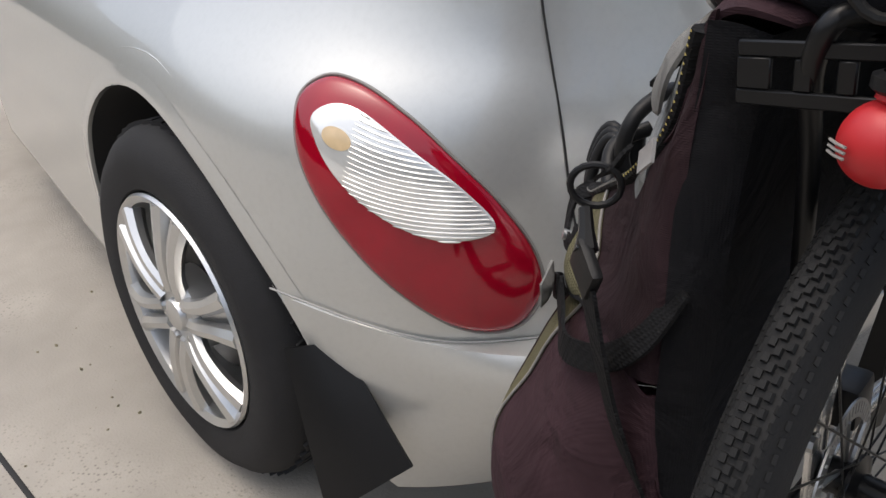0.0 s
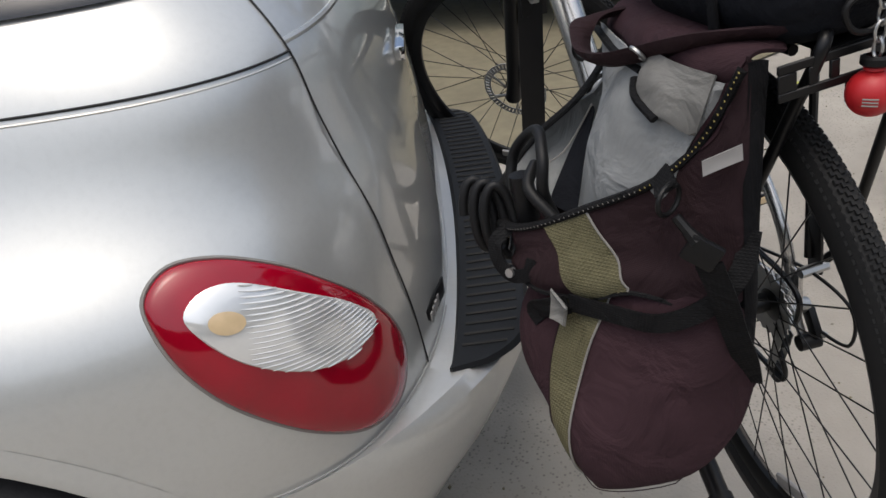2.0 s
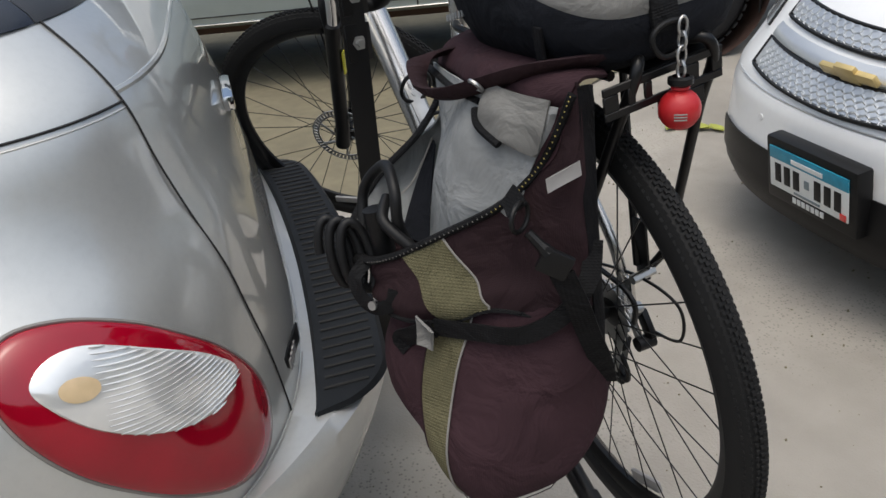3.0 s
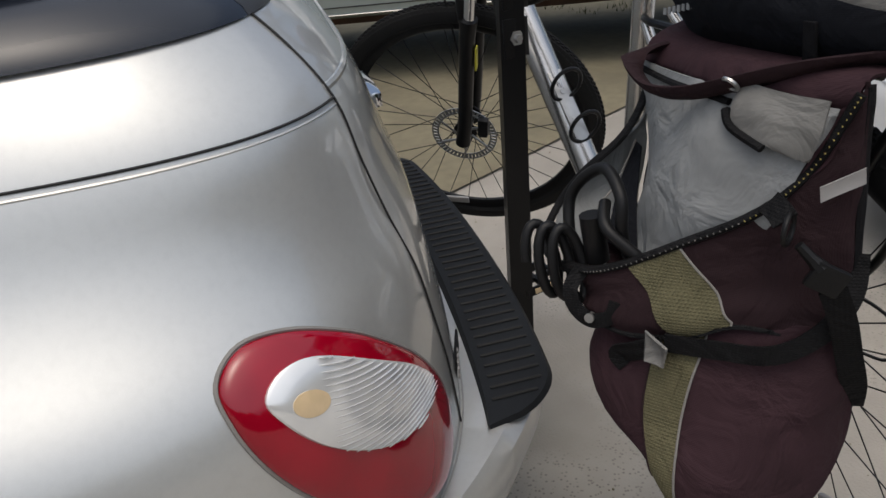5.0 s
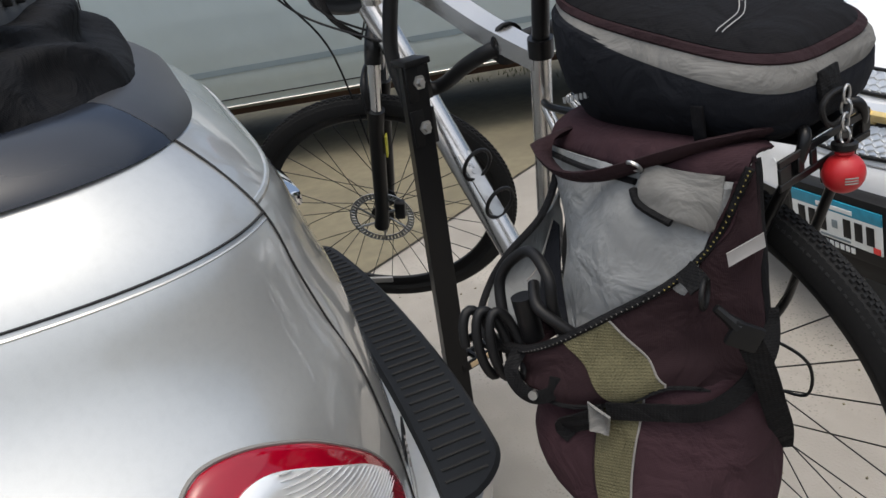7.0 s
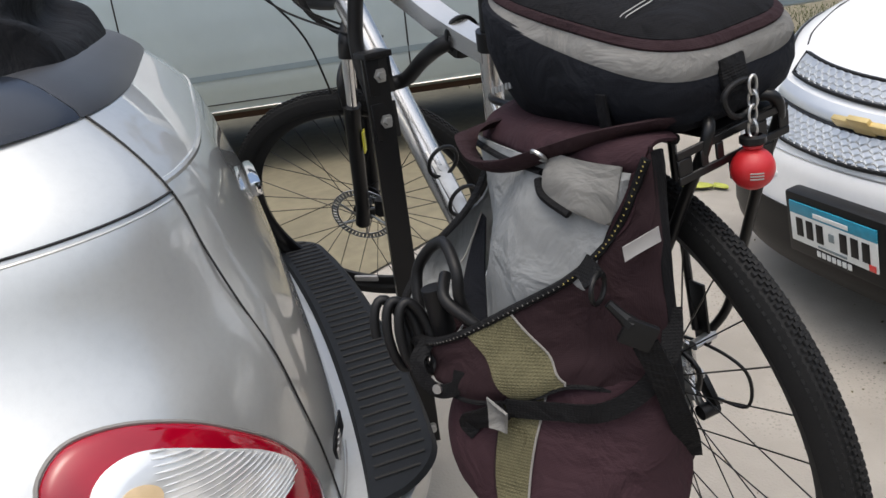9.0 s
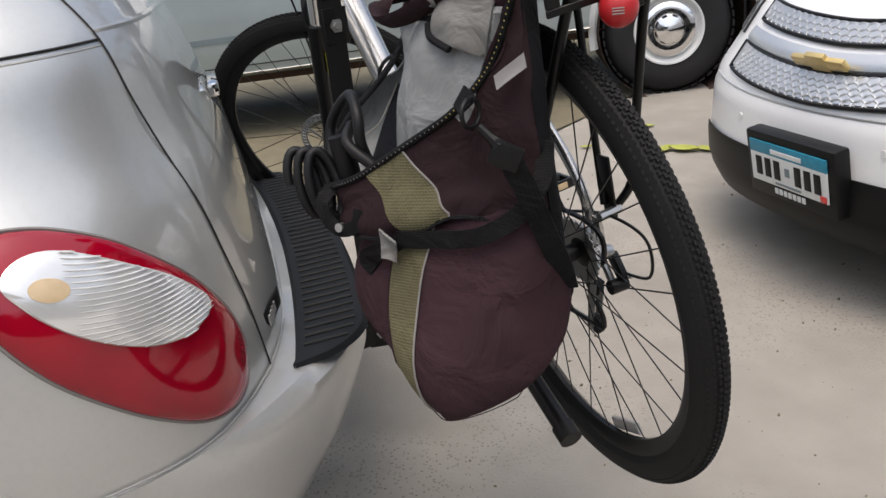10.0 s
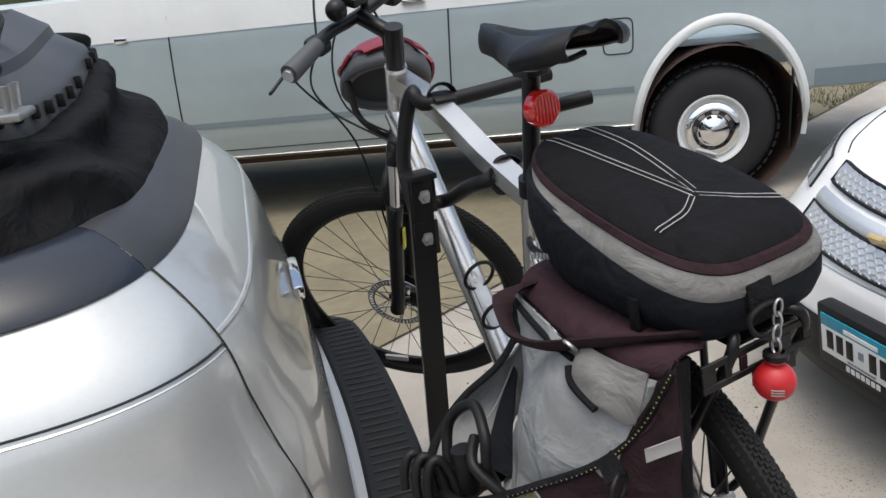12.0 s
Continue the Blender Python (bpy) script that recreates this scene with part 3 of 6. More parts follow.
part("grab_loop", tube(spline([(-0.16, 0.50, 1.375), (-0.14, 0.475, 1.425), (-0.20, 0.455, 1.440), (-0.27, 0.445, 1.425), (-0.29, 0.455, 1.385), (-0.25, 0.465, 1.365)], 6), 0.010, 8), "black_plastic", car)
part("latch_plate", box(bmesh.new(), (0.09, 0.05, 0.012), (-0.40, 0.425, 1.312), bevel=0.004), "steel", car)
for dx in (0, 0.03, 0.055):
    part("latch_pin", tube([(-0.42 + dx, 0.42, 1.31), (-0.425 + dx * 1.1, 0.415, 1.352)], 0.005, 8), "steel", car)
# side marker on the far flank
p = shell(1.09, 0.45)
bm = box(bmesh.new(), (0.05, 0.008, 0.05), shell(0.93, 0.42, 0.003), Matrix.Rotation(radians(40), 3, "Z"), 0.003)
part("side_marker", bm, "reflector", car)

# front end and cabin of the silver car
rows = []
for v, w, z0, z1 in ((2.35, 0.93, 0.42, 1.02), (2.6, 0.95, 0.40, 1.02), (3.0, 0.90, 0.36, 1.0), (3.4, 0.82, 0.32, 0.95), (3.7, 0.66, 0.30, 0.86), (3.9, 0.52, 0.30, 0.72), (3.98, 0.30, 0.36, 0.58)):
    rows.append([(w * math.copysign(abs(math.cos(a)) ** 0.45, math.cos(a)), v, z0 + (z1 - z0) * math.sin(a) ** 0.5) for a in [math.pi * (0.002 + 0.996 * i / 40) for i in range(41)]])
part("bonnet", sheet(rows, 0.01), "silver", car, "silver bonnet and nose")
part("cabin_floor", box(bmesh.new(), (1.5, 1.9, 0.05), (0, 1.75, 0.40), bevel=0.01), "black_plastic", car)
part("windscreen", sheet([[(x * (0.66 - 0.10 * t), 2.45 - 0.45 * t, 1.01 + 0.38 * t) for x in (-1, -0.5, 0, 0.5, 1)] for t in (0, 0.5, 1)], 0.006), "glass", car)
for k in (-1, 1):
    rows = []
    for i in range(15):
        t = i / 14
        rows.append([(0.36 * k + 0.24 * x, 1.95 - 0.50 * min(1, t * 2) - 0.16 * max(0, 2 * t - 1) - 0.02 * (1 - x * x), 0.66 - 0.04 * min(1, t * 2) + 0.52 * max(0, 2 * t - 1) - 0.03 * (1 - x * x) * (t < 0.5)) for x in (-1, -0.8, -0.4, 0, 0.4, 0.8, 1)])
    part("front_seat", sheet(rows, 0.10), "grey_plastic", car)

# ---- the bicycle, leaning a little towards the car ----
BX, BY, BZ_ = Vector((1, 0, 0)), Vector((0, 0.994, -0.11)), Vector((0, 0.11, 0.994))
BIKE = Matrix(((1, 0, 0, 0.37), (0, 0.994, 0.11, -0.455), (0, -0.11, 0.994, 0.615), (0, 0, 0, 1)))
bike = thing("bicycle", "silver hybrid bicycle with black fork hanging on a hitch rack", "bicycle", BIKE)


def bike_wheel(name, m, R, tread, lugs):
    hub_part = new(name)
    hub_part.parent = bike
    w = 0.021
    prof_t = [(R - 0.045, -0.012), (R - 0.036, -w), (R - 0.014, -w * 0.95), (R - 0.003, -w * 0.55), (R, 0), (R - 0.003, w * 0.55), (R - 0.014, w * 0.95), (R - 0.036, w), (R - 0.045, 0.012)]
    ty = part("tyre", lathe(bmesh.new(), prof_t, m, 96), "bike_tyre", hub_part)
    bm = bmesh.new()
    n = lugs
    for i in range(n):
        for k, y in enumerate((-0.0165, -0.011, -0.0055, 0.0, 0.0055, 0.011, 0.0165)):
            a = 2 * math.pi * (i + (0.5 if k % 2 else 0)) / n
            rr = R - 0.006 * (abs(y) / 0.012) ** 2
            mm = m @ Matrix.Rotation(a, 4, "Y") @ Matrix.Translation((rr, y, 0)) @ Matrix.Rotation(-y * 40, 4, "Z")
            s = (0.0045, 0.0046, 2 * math.pi * R / n * 0.62)
            c = [bm.verts.new(mm @ Vector((s[0] * x, s[1] * yy / 2, s[2] * z / 2))) for x, q in ((0, 1.0), (0.6, 0.8)) for yy, z in ((-q, -q), (q, -q), (q, q), (-q, q))]
            for f in ((4, 5, 6, 7), (0, 1, 5, 4), (1, 2, 6, 5), (2, 3, 7, 6), (3, 0, 4, 7)):
                bm.faces.new([c[q] for q in f])
    t = part("tread", bm, "bike_tyre", ty, smooth=False)
    t["kind"] = "stuff"
    rim = part("rim", lathe(bmesh.new(), [(R - 0.042, -0.013), (R - 0.056, -0.012), (R - 0.066, -0.004), (R - 0.066, 0.004), (R - 0.056, 0.012), (R - 0.042, 0.013)], m, 72, True), "black_metal", hub_part)
    hub = part("hub", lathe(bmesh.new(), [(0.006, -0.066), (0.012, -0.06), (0.012, -0.04), (0.03, -0.034), (0.03, -0.03), (0.014, -0.026), (0.014, 0.026), (0.03, 0.03), (0.03, 0.034), (0.018, 0.04), (0.018, 0.06), (0.006, 0.066)], m, 20), "black_metal", hub_part)
    sp = tube([(0.028, 0, 0), (R - 0.06, 0, 0)], 0.0011, 5)
    me = bpy.data.meshes.new("spoke")
    sp.to_mesh(me)
    sp.free()
    me.materials.append(M["black_metal"])
    for i in range(32):
        a = 2 * math.pi * i / 32
        side = 1 if i % 2 else -1
        lean = (0.9 if (i // 2) % 2 else -0.9)
        p0 = Vector((0.028 * math.cos(a + lean), 0.031 * side, 0.028 * math.sin(a + lean)))
        p1 = Vector(((R - 0.06) * math.cos(a), 0, (R - 0.06) * math.sin(a)))
        d = p1 - p0
        o = new("spoke", me)
        o.parent = hub_part
        q = d.to_track_quat("X", "Z").to_matrix().to_4x4()
        o.matrix_local = m @ Matrix.Translation(p0 - d.normalized() * 0.028) @ q @ Matrix.Diagonal((d.length / (R - 0.088), 1, 1, 1))
    return hub_part


RC = Vector((0.0, 0.038, -0.012))
RW = bike_wheel("rear_wheel", Matrix.Translation(RC) @ Matrix.Rotation(-0.095, 4, "Z"), 0.3665, True, 230)
BB = Vector((0.455, 0, -0.10))
SEAT, HT, HB = Vector((0.315, 0, 0.46)), Vector((0.805, 0, 0.648)), Vector((0.862, 0, 0.515))
frame_ob = new("frame")
frame_ob.parent = bike
part("seat_tube", tube([BB, SEAT + Vector((0.004, 0, -0.01)), SEAT + Vector((-0.008, 0, 0.03))], 0.0175, 16), "polished", frame_ob)
tt = [SEAT + Vector((-0.002, 0, 0)), Vector((0.45, 0, 0.505)), Vector((0.62, 0, 0.575)), HT + Vector((0.01, 0, -0.03))]
part("top_tube", tube(spline(tt, 5), [0.026, 0.028, 0.029, 0.032], 4, flat=0.85, square=True, up=(0, 0, 1)), "polished", frame_ob, "brushed silver top tube")
part("down_tube", tube([BB, HB + Vector((-0.006, 0, 0.03))], [0.027, 0.031], 16), "polished", frame_ob)
part("head_tube", tube([HB, HT], 0.0245, 16), "polished", frame_ob)
for k in (-1, 1):
    part("chain_stay", tube(spline([RC + Vector((0.0, 0.067 * k, 0)), RC + Vector((0.2, 0.052 * k, 0.0)), BB + Vector((-0.03, 0.03 * k, 0))], 5), 0.009, 10), "polished", frame_ob)
    part("seat_stay", tube(spline([RC + Vector((0.0, 0.067 * k, 0.03)), RC + Vector((0.03, 0.066 * k, 0.12)), Vector((0.15, 0.02 + 0.055 * k, 0.23)), Vector((0.295, 0.024 * k, 0.39))], 5), 0.0085, 10), "polished", frame_ob)
    part("dropout", box(bmesh.new(), (0.035, 0.008, 0.07), RC + Vector((-0.005, 0.067 * k, 0.012)), bevel=0.003), "polished", frame_ob)
for a, b, mat in ((0.50, 0.60, "reflective"),):
    for i in range(8):
        q = tt[1].lerp(tt[2], 0.15 + 0.09 * i)
        part("letter_bar", box(bmesh.new(), (0.008, 0.010, 0.001), q + Vector((0.01, 0, 0.0195)), Matrix.Rotation(radians(-22), 3, "Y")), mat, frame_ob)
part("seat_post", tube([SEAT + Vector((-0.006, 0, 0.02)), Vector((0.252, 0, 0.675))], 0.0142, 14), "black_metal", bike)
part("seat_clamp", tube([SEAT + Vector((-0.002, 0, 0.005)), SEAT + Vector((-0.009, 0, 0.035))], 0.021, 14), "black_metal", bike)
part("seat_rail", tube(spline([(0.14, 0.02, 0.70), (0.20, 0.022, 0.685), (0.28, 0.022, 0.685), (0.34, 0.012, 0.705), (0.28, -0.022, 0.685), (0.20, -0.022, 0.685), (0.14, -0.02, 0.70)], 5), 0.0045, 8), "black_metal", bike)
part("seat_head", box(bmesh.new(), (0.05, 0.04, 0.03), (0.255, 0, 0.68), bevel=0.008), "black_metal", bike)
rows = []
for i in range(25):
    t = i / 24
    x = 0.085 + 0.295 * t
    w = np.interp(t, (0, 0.08, 0.25, 0.45, 0.7, 0.95, 1), (0.045, 0.075, 0.088, 0.062, 0.03, 0.022, 0.008))
    top = 0.735 + np.interp(t, (0, 0.3, 0.6, 1), (0.012, -0.002, -0.006, 0.006))
    row = []
    for j in range(17):
        a = math.pi * (j / 16) * 1.24 - 0.12 * math.pi
        dip = 0.010 * math.exp(-((math.cos(a) / 0.25) ** 2)) * (1 if t < 0.8 else 0.3)
        row.append((x, w * math.cos(a), top - 0.028 + 0.03 * max(math.sin(a), -0.6) - dip))
    rows.append(row)
part("saddle", sheet(rows, 0.006), "black_plastic", bike, "black padded saddle")
# red reflector and a lamp on the seat post
bm = lathe(bmesh.new(), [(0.0001, 0.012), (0.024, 0.012), (0.028, 0.008), (0.028, -0.006), (0.0001, -0.006)], Matrix.Translation((0.232, 0.004, 0.620)) @ Matrix.Rotation(math.pi / 2, 4, "Z"), 28)
rr = part("reflector", bm, "reflector", bike, "round red reflector")
for i in range(9):
    part("reflector_rib", tube([(0.2195, 0.004 + (i - 4) * 0.0055, 0.620 - 0.022 * math.cos((i - 4) * 0.3)), (0.2195, 0.004 + (i - 4) * 0.0055, 0.620 + 0.022 * math.cos((i - 4) * 0.3))], 0.0013, 5), "reflector", rr)
part("tail_light", tube([(0.25, -0.02, 0.612), (0.235, -0.085, 0.612)], 0.011, 10), "black_plastic", bike)

# fork, front wheel and bars: one assembly turned to the left
AX = (HT - HB).normalized()
STEER = Matrix.Translation(HB) @ Matrix.Rotation(radians(50), 4, AX) @ Matrix.Translation(-HB) @ Matrix.Translation(HB) @ AX.to_track_quat("Z", "Y").to_matrix().to_4x4()
if (STEER.to_3x3() @ Vector((1, 0, 0))).x < 0:
    STEER = STEER @ Matrix.Rotation(math.pi, 4, "Z")


def SF(x, y, z):
    return STEER @ Vector((x, y, z))


# in this frame z runs up the steering axis and the forward axis is found from the turn wanted
FW = Matrix.Rotation(radians(50), 3, AX) @ (Vector((1, 0, 0)) - AX * AX.x).normalized()
LF = AX.cross(FW)


def SF(f, l, u):
    return HB + FW * f + LF * l + AX * u


CEN = SF(0.022, 0.0, -0.545)
WM = Matrix((FW.to_4d(), LF.to_4d(), AX.to_4d(), (0, 0, 0, 1))).transposed()
for r in range(3):
    WM[3][r] = 0
WM = Matrix.Translation(CEN) @ Matrix(((FW.x, LF.x, AX.x, 0), (FW.y, LF.y, AX.y, 0), (FW.z, LF.z, AX.z, 0), (0, 0, 0, 1)))
FWH = bike_wheel("front_wheel", WM, 0.35, True, 150)
fork = new("fork")
fork.parent = bike
for k in (-1, 1):
    part("stanchion", tube([SF(0.0, 0.062 * k, -0.06), SF(0.006, 0.062 * k, -0.22)], 0.0145, 14), "chrome", fork)
    part("lower_leg", tube([SF(0.006, 0.062 * k, -0.19), SF(0.010, 0.062 * k, -0.24), SF(0.016, 0.062 * k, -0.50), SF(0.022, 0.060 * k, -0.56)], [0.021, 0.019, 0.018, 0.020], 14), "black_metal", fork)
part("crown", tube(spline([SF(0, 0.066, -0.065), SF(0, 0.05, -0.03), SF(0, 0, -0.012), SF(0, -0.05, -0.03), SF(0, -0.066, -0.065)], 4), 0.019, 12), "black_metal", fork)
part("arch", tube(spline([SF(0.02, 0.06, -0.20), SF(0.03, 0.045, -0.145), SF(0.03, 0, -0.125), SF(0.03, -0.045, -0.145), SF(0.02, -0.06, -0.20)], 5), 0.010, 10), "black_metal", fork)
part("sticker", box(bmesh.new(), (0.004, 0.016, 0.06), SF(-0.012, 0.064, -0.29), Matrix((FW, LF, AX)).transposed(), 0), "sticker_yellow", fork)


def disc(center, m, rad, parent):
    bm = bmesh.new()
    for i in range(48):
        a, b = 2 * math.pi * i / 48, 2 * math.pi * (i + 0.62) / 48
        for r0, r1 in ((rad - 0.016, rad - 0.002),):
            q = [m @ Vector((r * math.cos(t), y, r * math.sin(t))) for y in (-0.001, 0.001) for r, t in ((r0, a), (r1, a + 0.03), (r1, b + 0.03), (r0, b))]
            v = [bm.verts.new(p) for p in q]
            for f in ((0, 1, 2, 3), (7, 6, 5, 4), (0, 4, 5, 1), (1, 5, 6, 2), (2, 6, 7, 3), (3, 7, 4, 0)):
                bm.faces.new([v[g] for g in f])
    lathe(bm, [(rad - 0.018, -0.001), (rad - 0.014, -0.001), (rad - 0.014, 0.001), (rad - 0.018, 0.001)], m, 48, True)
    lathe(bm, [(rad - 0.003, -0.001), (rad, -0.001), (rad, 0.001), (rad - 0.003, 0.001)], m, 48, True)
    for i in range(6):
        a = 2 * math.pi * i / 6
        sweep(bm, [m @ Vector((0.02 * math.cos(a), 0, 0.02 * math.sin(a))), m @ Vector(((rad - 0.015) * math.cos(a + 0.5), 0, (rad - 0.015) * math.sin(a + 0.5)))], 0.003, 6)
    return part("brake_disc", bm, "steel", parent)


disc(None, WM @ Matrix.Translation((0, 0.045, 0)), 0.085, FWH)
disc(None, Matrix.Translation(RC + Vector((0, 0.045, 0))), 0.08, RW)
part("caliper", box(bmesh.new(), (0.028, 0.022, 0.055), SF(-0.030, 0.060, -0.50), Matrix((FW, LF, AX)).transposed(), 0.008), "black_metal", fork)
part("caliper", box(bmesh.new(), (0.05, 0.035, 0.045), RC + Vector((0.055, 0.062, 0.055)), bevel=0.008), "black_metal", bike)
# stem, bar, grips and levers
BT = radians(30)
BF = Matrix.Rotation(BT, 3, AX) @ (Vector((1, 0, 0)) - AX * AX.x).normalized()
BL = AX.cross(BF)


def SF(f, l, u):
    return HB + BF * f + BL * l * 0.82 + AX * u


FW, LF = BF, BL
bar = new("handlebar")
bar.parent = bike
part("steerer", tube([HT, SF(0, 0, 0.235)], 0.020, 14), "black_metal", bar)
part("stem", tube([SF(0, 0, 0.215), SF(0.085, 0, 0.235)], 0.0165, 12), "black_metal", bar)
part("bar", tube(spline([SF(0.055, 0.30, 0.24), SF(0.075, 0.15, 0.25), SF(0.088, 0.04, 0.237), SF(0.088, -0.04, 0.237), SF(0.075, -0.15, 0.25), SF(0.055, -0.30, 0.24)], 6), 0.0125, 12), "black_metal", bar)
for k in (-1, 1):
    part("grip", tube([SF(0.069, 0.19 * k, 0.247), SF(0.064, 0.23 * k, 0.244), SF(0.054, 0.315 * k, 0.239)], [0.016, 0.0175, 0.019], 14), "grey_plastic", bar, "dark grey rubber grip")
    part("bar_end", tube([SF(0.054, 0.313 * k, 0.239), SF(0.052, 0.324 * k, 0.238)], 0.012, 12), "steel", bar)
    part("lever", tube(spline([SF(0.085, 0.15 * k, 0.235), SF(0.125, 0.18 * k, 0.21), SF(0.115, 0.26 * k, 0.195), SF(0.10, 0.33 * k, 0.19)], 5), [0.010, 0.007, 0.006, 0.006], 8, flat=0.6), "black_metal", bar)
    part("shifter", box(bmesh.new(), (0.045, 0.04, 0.03), SF(0.095, 0.155 * k, 0.225), Matrix((FW, LF, AX)).transposed(), 0.01), "black_plastic", bar)
bm = bmesh.new()
bmesh.ops.create_uvsphere(bm, u_segments=18, v_segments=10, radius=0.022, matrix=Matrix.Translation(SF(0.075, 0.10, 0.285)))
part("bell", bm, "black_metal", bar)
part("phone_mount", box(bmesh.new(), (0.06, 0.075, 0.02), SF(0.08, 0.02, 0.29), Matrix((FW, LF, AX)).transposed(), 0.006), "black_plastic", bar)
part("mount_arm", tube([SF(0.088, -0.03, 0.24), SF(0.085, -0.02, 0.285)], 0.009, 8), "black_plastic", bar)
for a, b, c, d in ((SF(0.10, 0.16, 0.22), SF(0.22, 0.12, 0.12), SF(0.16, 0.05, 0.0), Vector((0.80, 0.03, 0.48))), (SF(0.10, 0.14, 0.22), SF(0.20, 0.06, 0.05), SF(0.10, 0.03, -0.10), SF(-0.02, 0.065, -0.45)), (SF(0.10, -0.15, 0.22), SF(0.20, -0.06, 0.14), SF(0.12, 0.04, 0.02), Vector((0.79, -0.03, 0.46))), (SF(0.10, 0.15, 0.23), SF(0.17, 0.02, 0.30), SF(0.10, -0.08, 0.22), SF(0.06, -0.06, 0.1))):
    part("cable", tube(spline([a, b, c, d], 8), 0.0026, 6), "black_plastic", bike)

# drive train
bm = bmesh.new()
for i, r in enumerate((0.054, 0.050, 0.046, 0.042, 0.037, 0.033, 0.029, 0.025)):
    y = -0.028 - 0.0042 * i
    n = int(r * 480)
    ring_a, ring_b = [], []
    for k in range(n * 2):
        rr_ = r + (0.003 if k % 2 else -0.002)
        a = math.pi * k / n
        ring_a.append(bm.verts.new(RC + Vector((rr_ * math.cos(a), y, rr_ * math.sin(a)))))
        ring_b.append(bm.verts.new(RC + Vector((rr_ * math.cos(a), y - 0.0018, rr_ * math.sin(a)))))
    for k in range(n * 2):
        bm.faces.new((ring_a[k], ring_a[(k + 1) % (2 * n)], ring_b[(k + 1) % (2 * n)], ring_b[k]))
    bm.faces.new(ring_a)
    bm.faces.new(ring_b[::-1])
part("cassette", bm, "steel", bike)
part("chain", tube(spline([RC + Vector((0, -0.045, 0.05)), BB + Vector((0, -0.05, 0.085)), BB + Vector((0.08, -0.05, 0)), BB + Vector((0, -0.05, -0.085)), RC + Vector((0.05, -0.05, -0.155)), RC + Vector((-0.01, -0.05, -0.14)), RC + Vector((0.02, -0.05, -0.06)), RC + Vector((-0.045, -0.046, -0.01))], 7, True), 0.0045, 6, closed=True), "black_metal", bike)
part("chain_ring", lathe(bmesh.new(), [(0.06, -0.052), (0.088, -0.052), (0.088, -0.048), (0.06, -0.048)], Matrix.Translation(BB), 48, True), "steel", bike)
part("bottom_bracket", tube([BB + Vector((0, -0.05, 0)), BB + Vector((0, 0.045, 0))], 0.024, 16), "polished", bike)
der = new("rear_derailleur")
der.parent = bike
part("knuckle", tube([RC + Vector((-0.004, -0.070, -0.022)), RC + Vector((-0.006, -0.088, -0.026))], [0.013, 0.011], 12), "steel", der)
part("link_arm", box(bmesh.new(), (0.022, 0.012, 0.052), RC + Vector((-0.018, -0.088, -0.050)), Matrix.Rotation(radians(28), 3, "Y"), 0.005), "black_metal", der)
part("link_arm", box(bmesh.new(), (0.012, 0.010, 0.046), RC + Vector((-0.004, -0.076, -0.056)), Matrix.Rotation(radians(24), 3, "Y"), 0.004), "steel", der)
part("lower_knuckle", tube([RC + Vector((-0.022, -0.064, -0.078)), RC + Vector((-0.024, -0.094, -0.080))], 0.012, 12), "black_plastic", der)
part("cable_bolt", tube([RC + Vector((-0.030, -0.090, -0.062)), RC + Vector((-0.040, -0.096, -0.064))], 0.0045, 8), "steel", der)
for dy in (-0.064, -0.048):
    part("cage_plate", box(bmesh.new(), (0.016, 0.002, 0.105), RC + Vector((0.014, dy, -0.118)), Matrix.Rotation(radians(-18), 3, "Y"), 0.0008), "steel", der)
for z in (-0.075, -0.155):
    part("jockey_wheel", lathe(bmesh.new(), [(0.004, -0.056), (0.018, -0.056), (0.018, -0.048), (0.004, -0.048)], Matrix.Translation(RC + Vector((0.02 - 0.18 * (z + 0.12) - 0.01, 0, z))), 16, True), "black_plastic", der)
part("derailleur_cable", tube(spline([RC + Vector((-0.01, -0.09, -0.06)), RC + Vector((-0.085, -0.095, -0.05)), RC + Vector((-0.095, -0.09, 0.02)), RC + Vector((-0.03, -0.075, 0.05)), RC + Vector((0.08, -0.07, 0.03))], 7), 0.0026, 6), "black_plastic", der)
for k, ang in ((1, -27), (-1, 153)):
    a = radians(ang)
    tip = BB + Vector((0.17 * math.cos(a), 0.075 * k, 0.17 * math.sin(a)))
    cr = part("crank", tube([BB + Vector((0, 0.06 * k, 0)), tip], [0.015, 0.012], 10, flat=0.6), "black_metal", bike)
    ped = new("pedal")
    ped.parent = bike
    part("spindle", tube([tip, tip + Vector((0, 0.10 * k, 0))], 0.008, 8), "black_metal", ped)
    for dx in (-0.042, 0.042):
        part("cage_bar", box(bmesh.new(), (0.006, 0.088, 0.02), tip + Vector((dx, 0.058 * k, 0)), bevel=0.002), "black_metal", ped)
        part("pedal_reflector", box(bmesh.new(), (0.003, 0.05, 0.012), tip + Vector((dx * 1.09, 0.058 * k, 0)), bevel=0.001), "amber", ped)
    for dy in (0.018, 0.058, 0.098):
        part("cage_web", box(bmesh.new(), (0.084, 0.008, 0.014), tip + Vector((0, dy * k, 0)), bevel=0.002), "black_metal", ped)
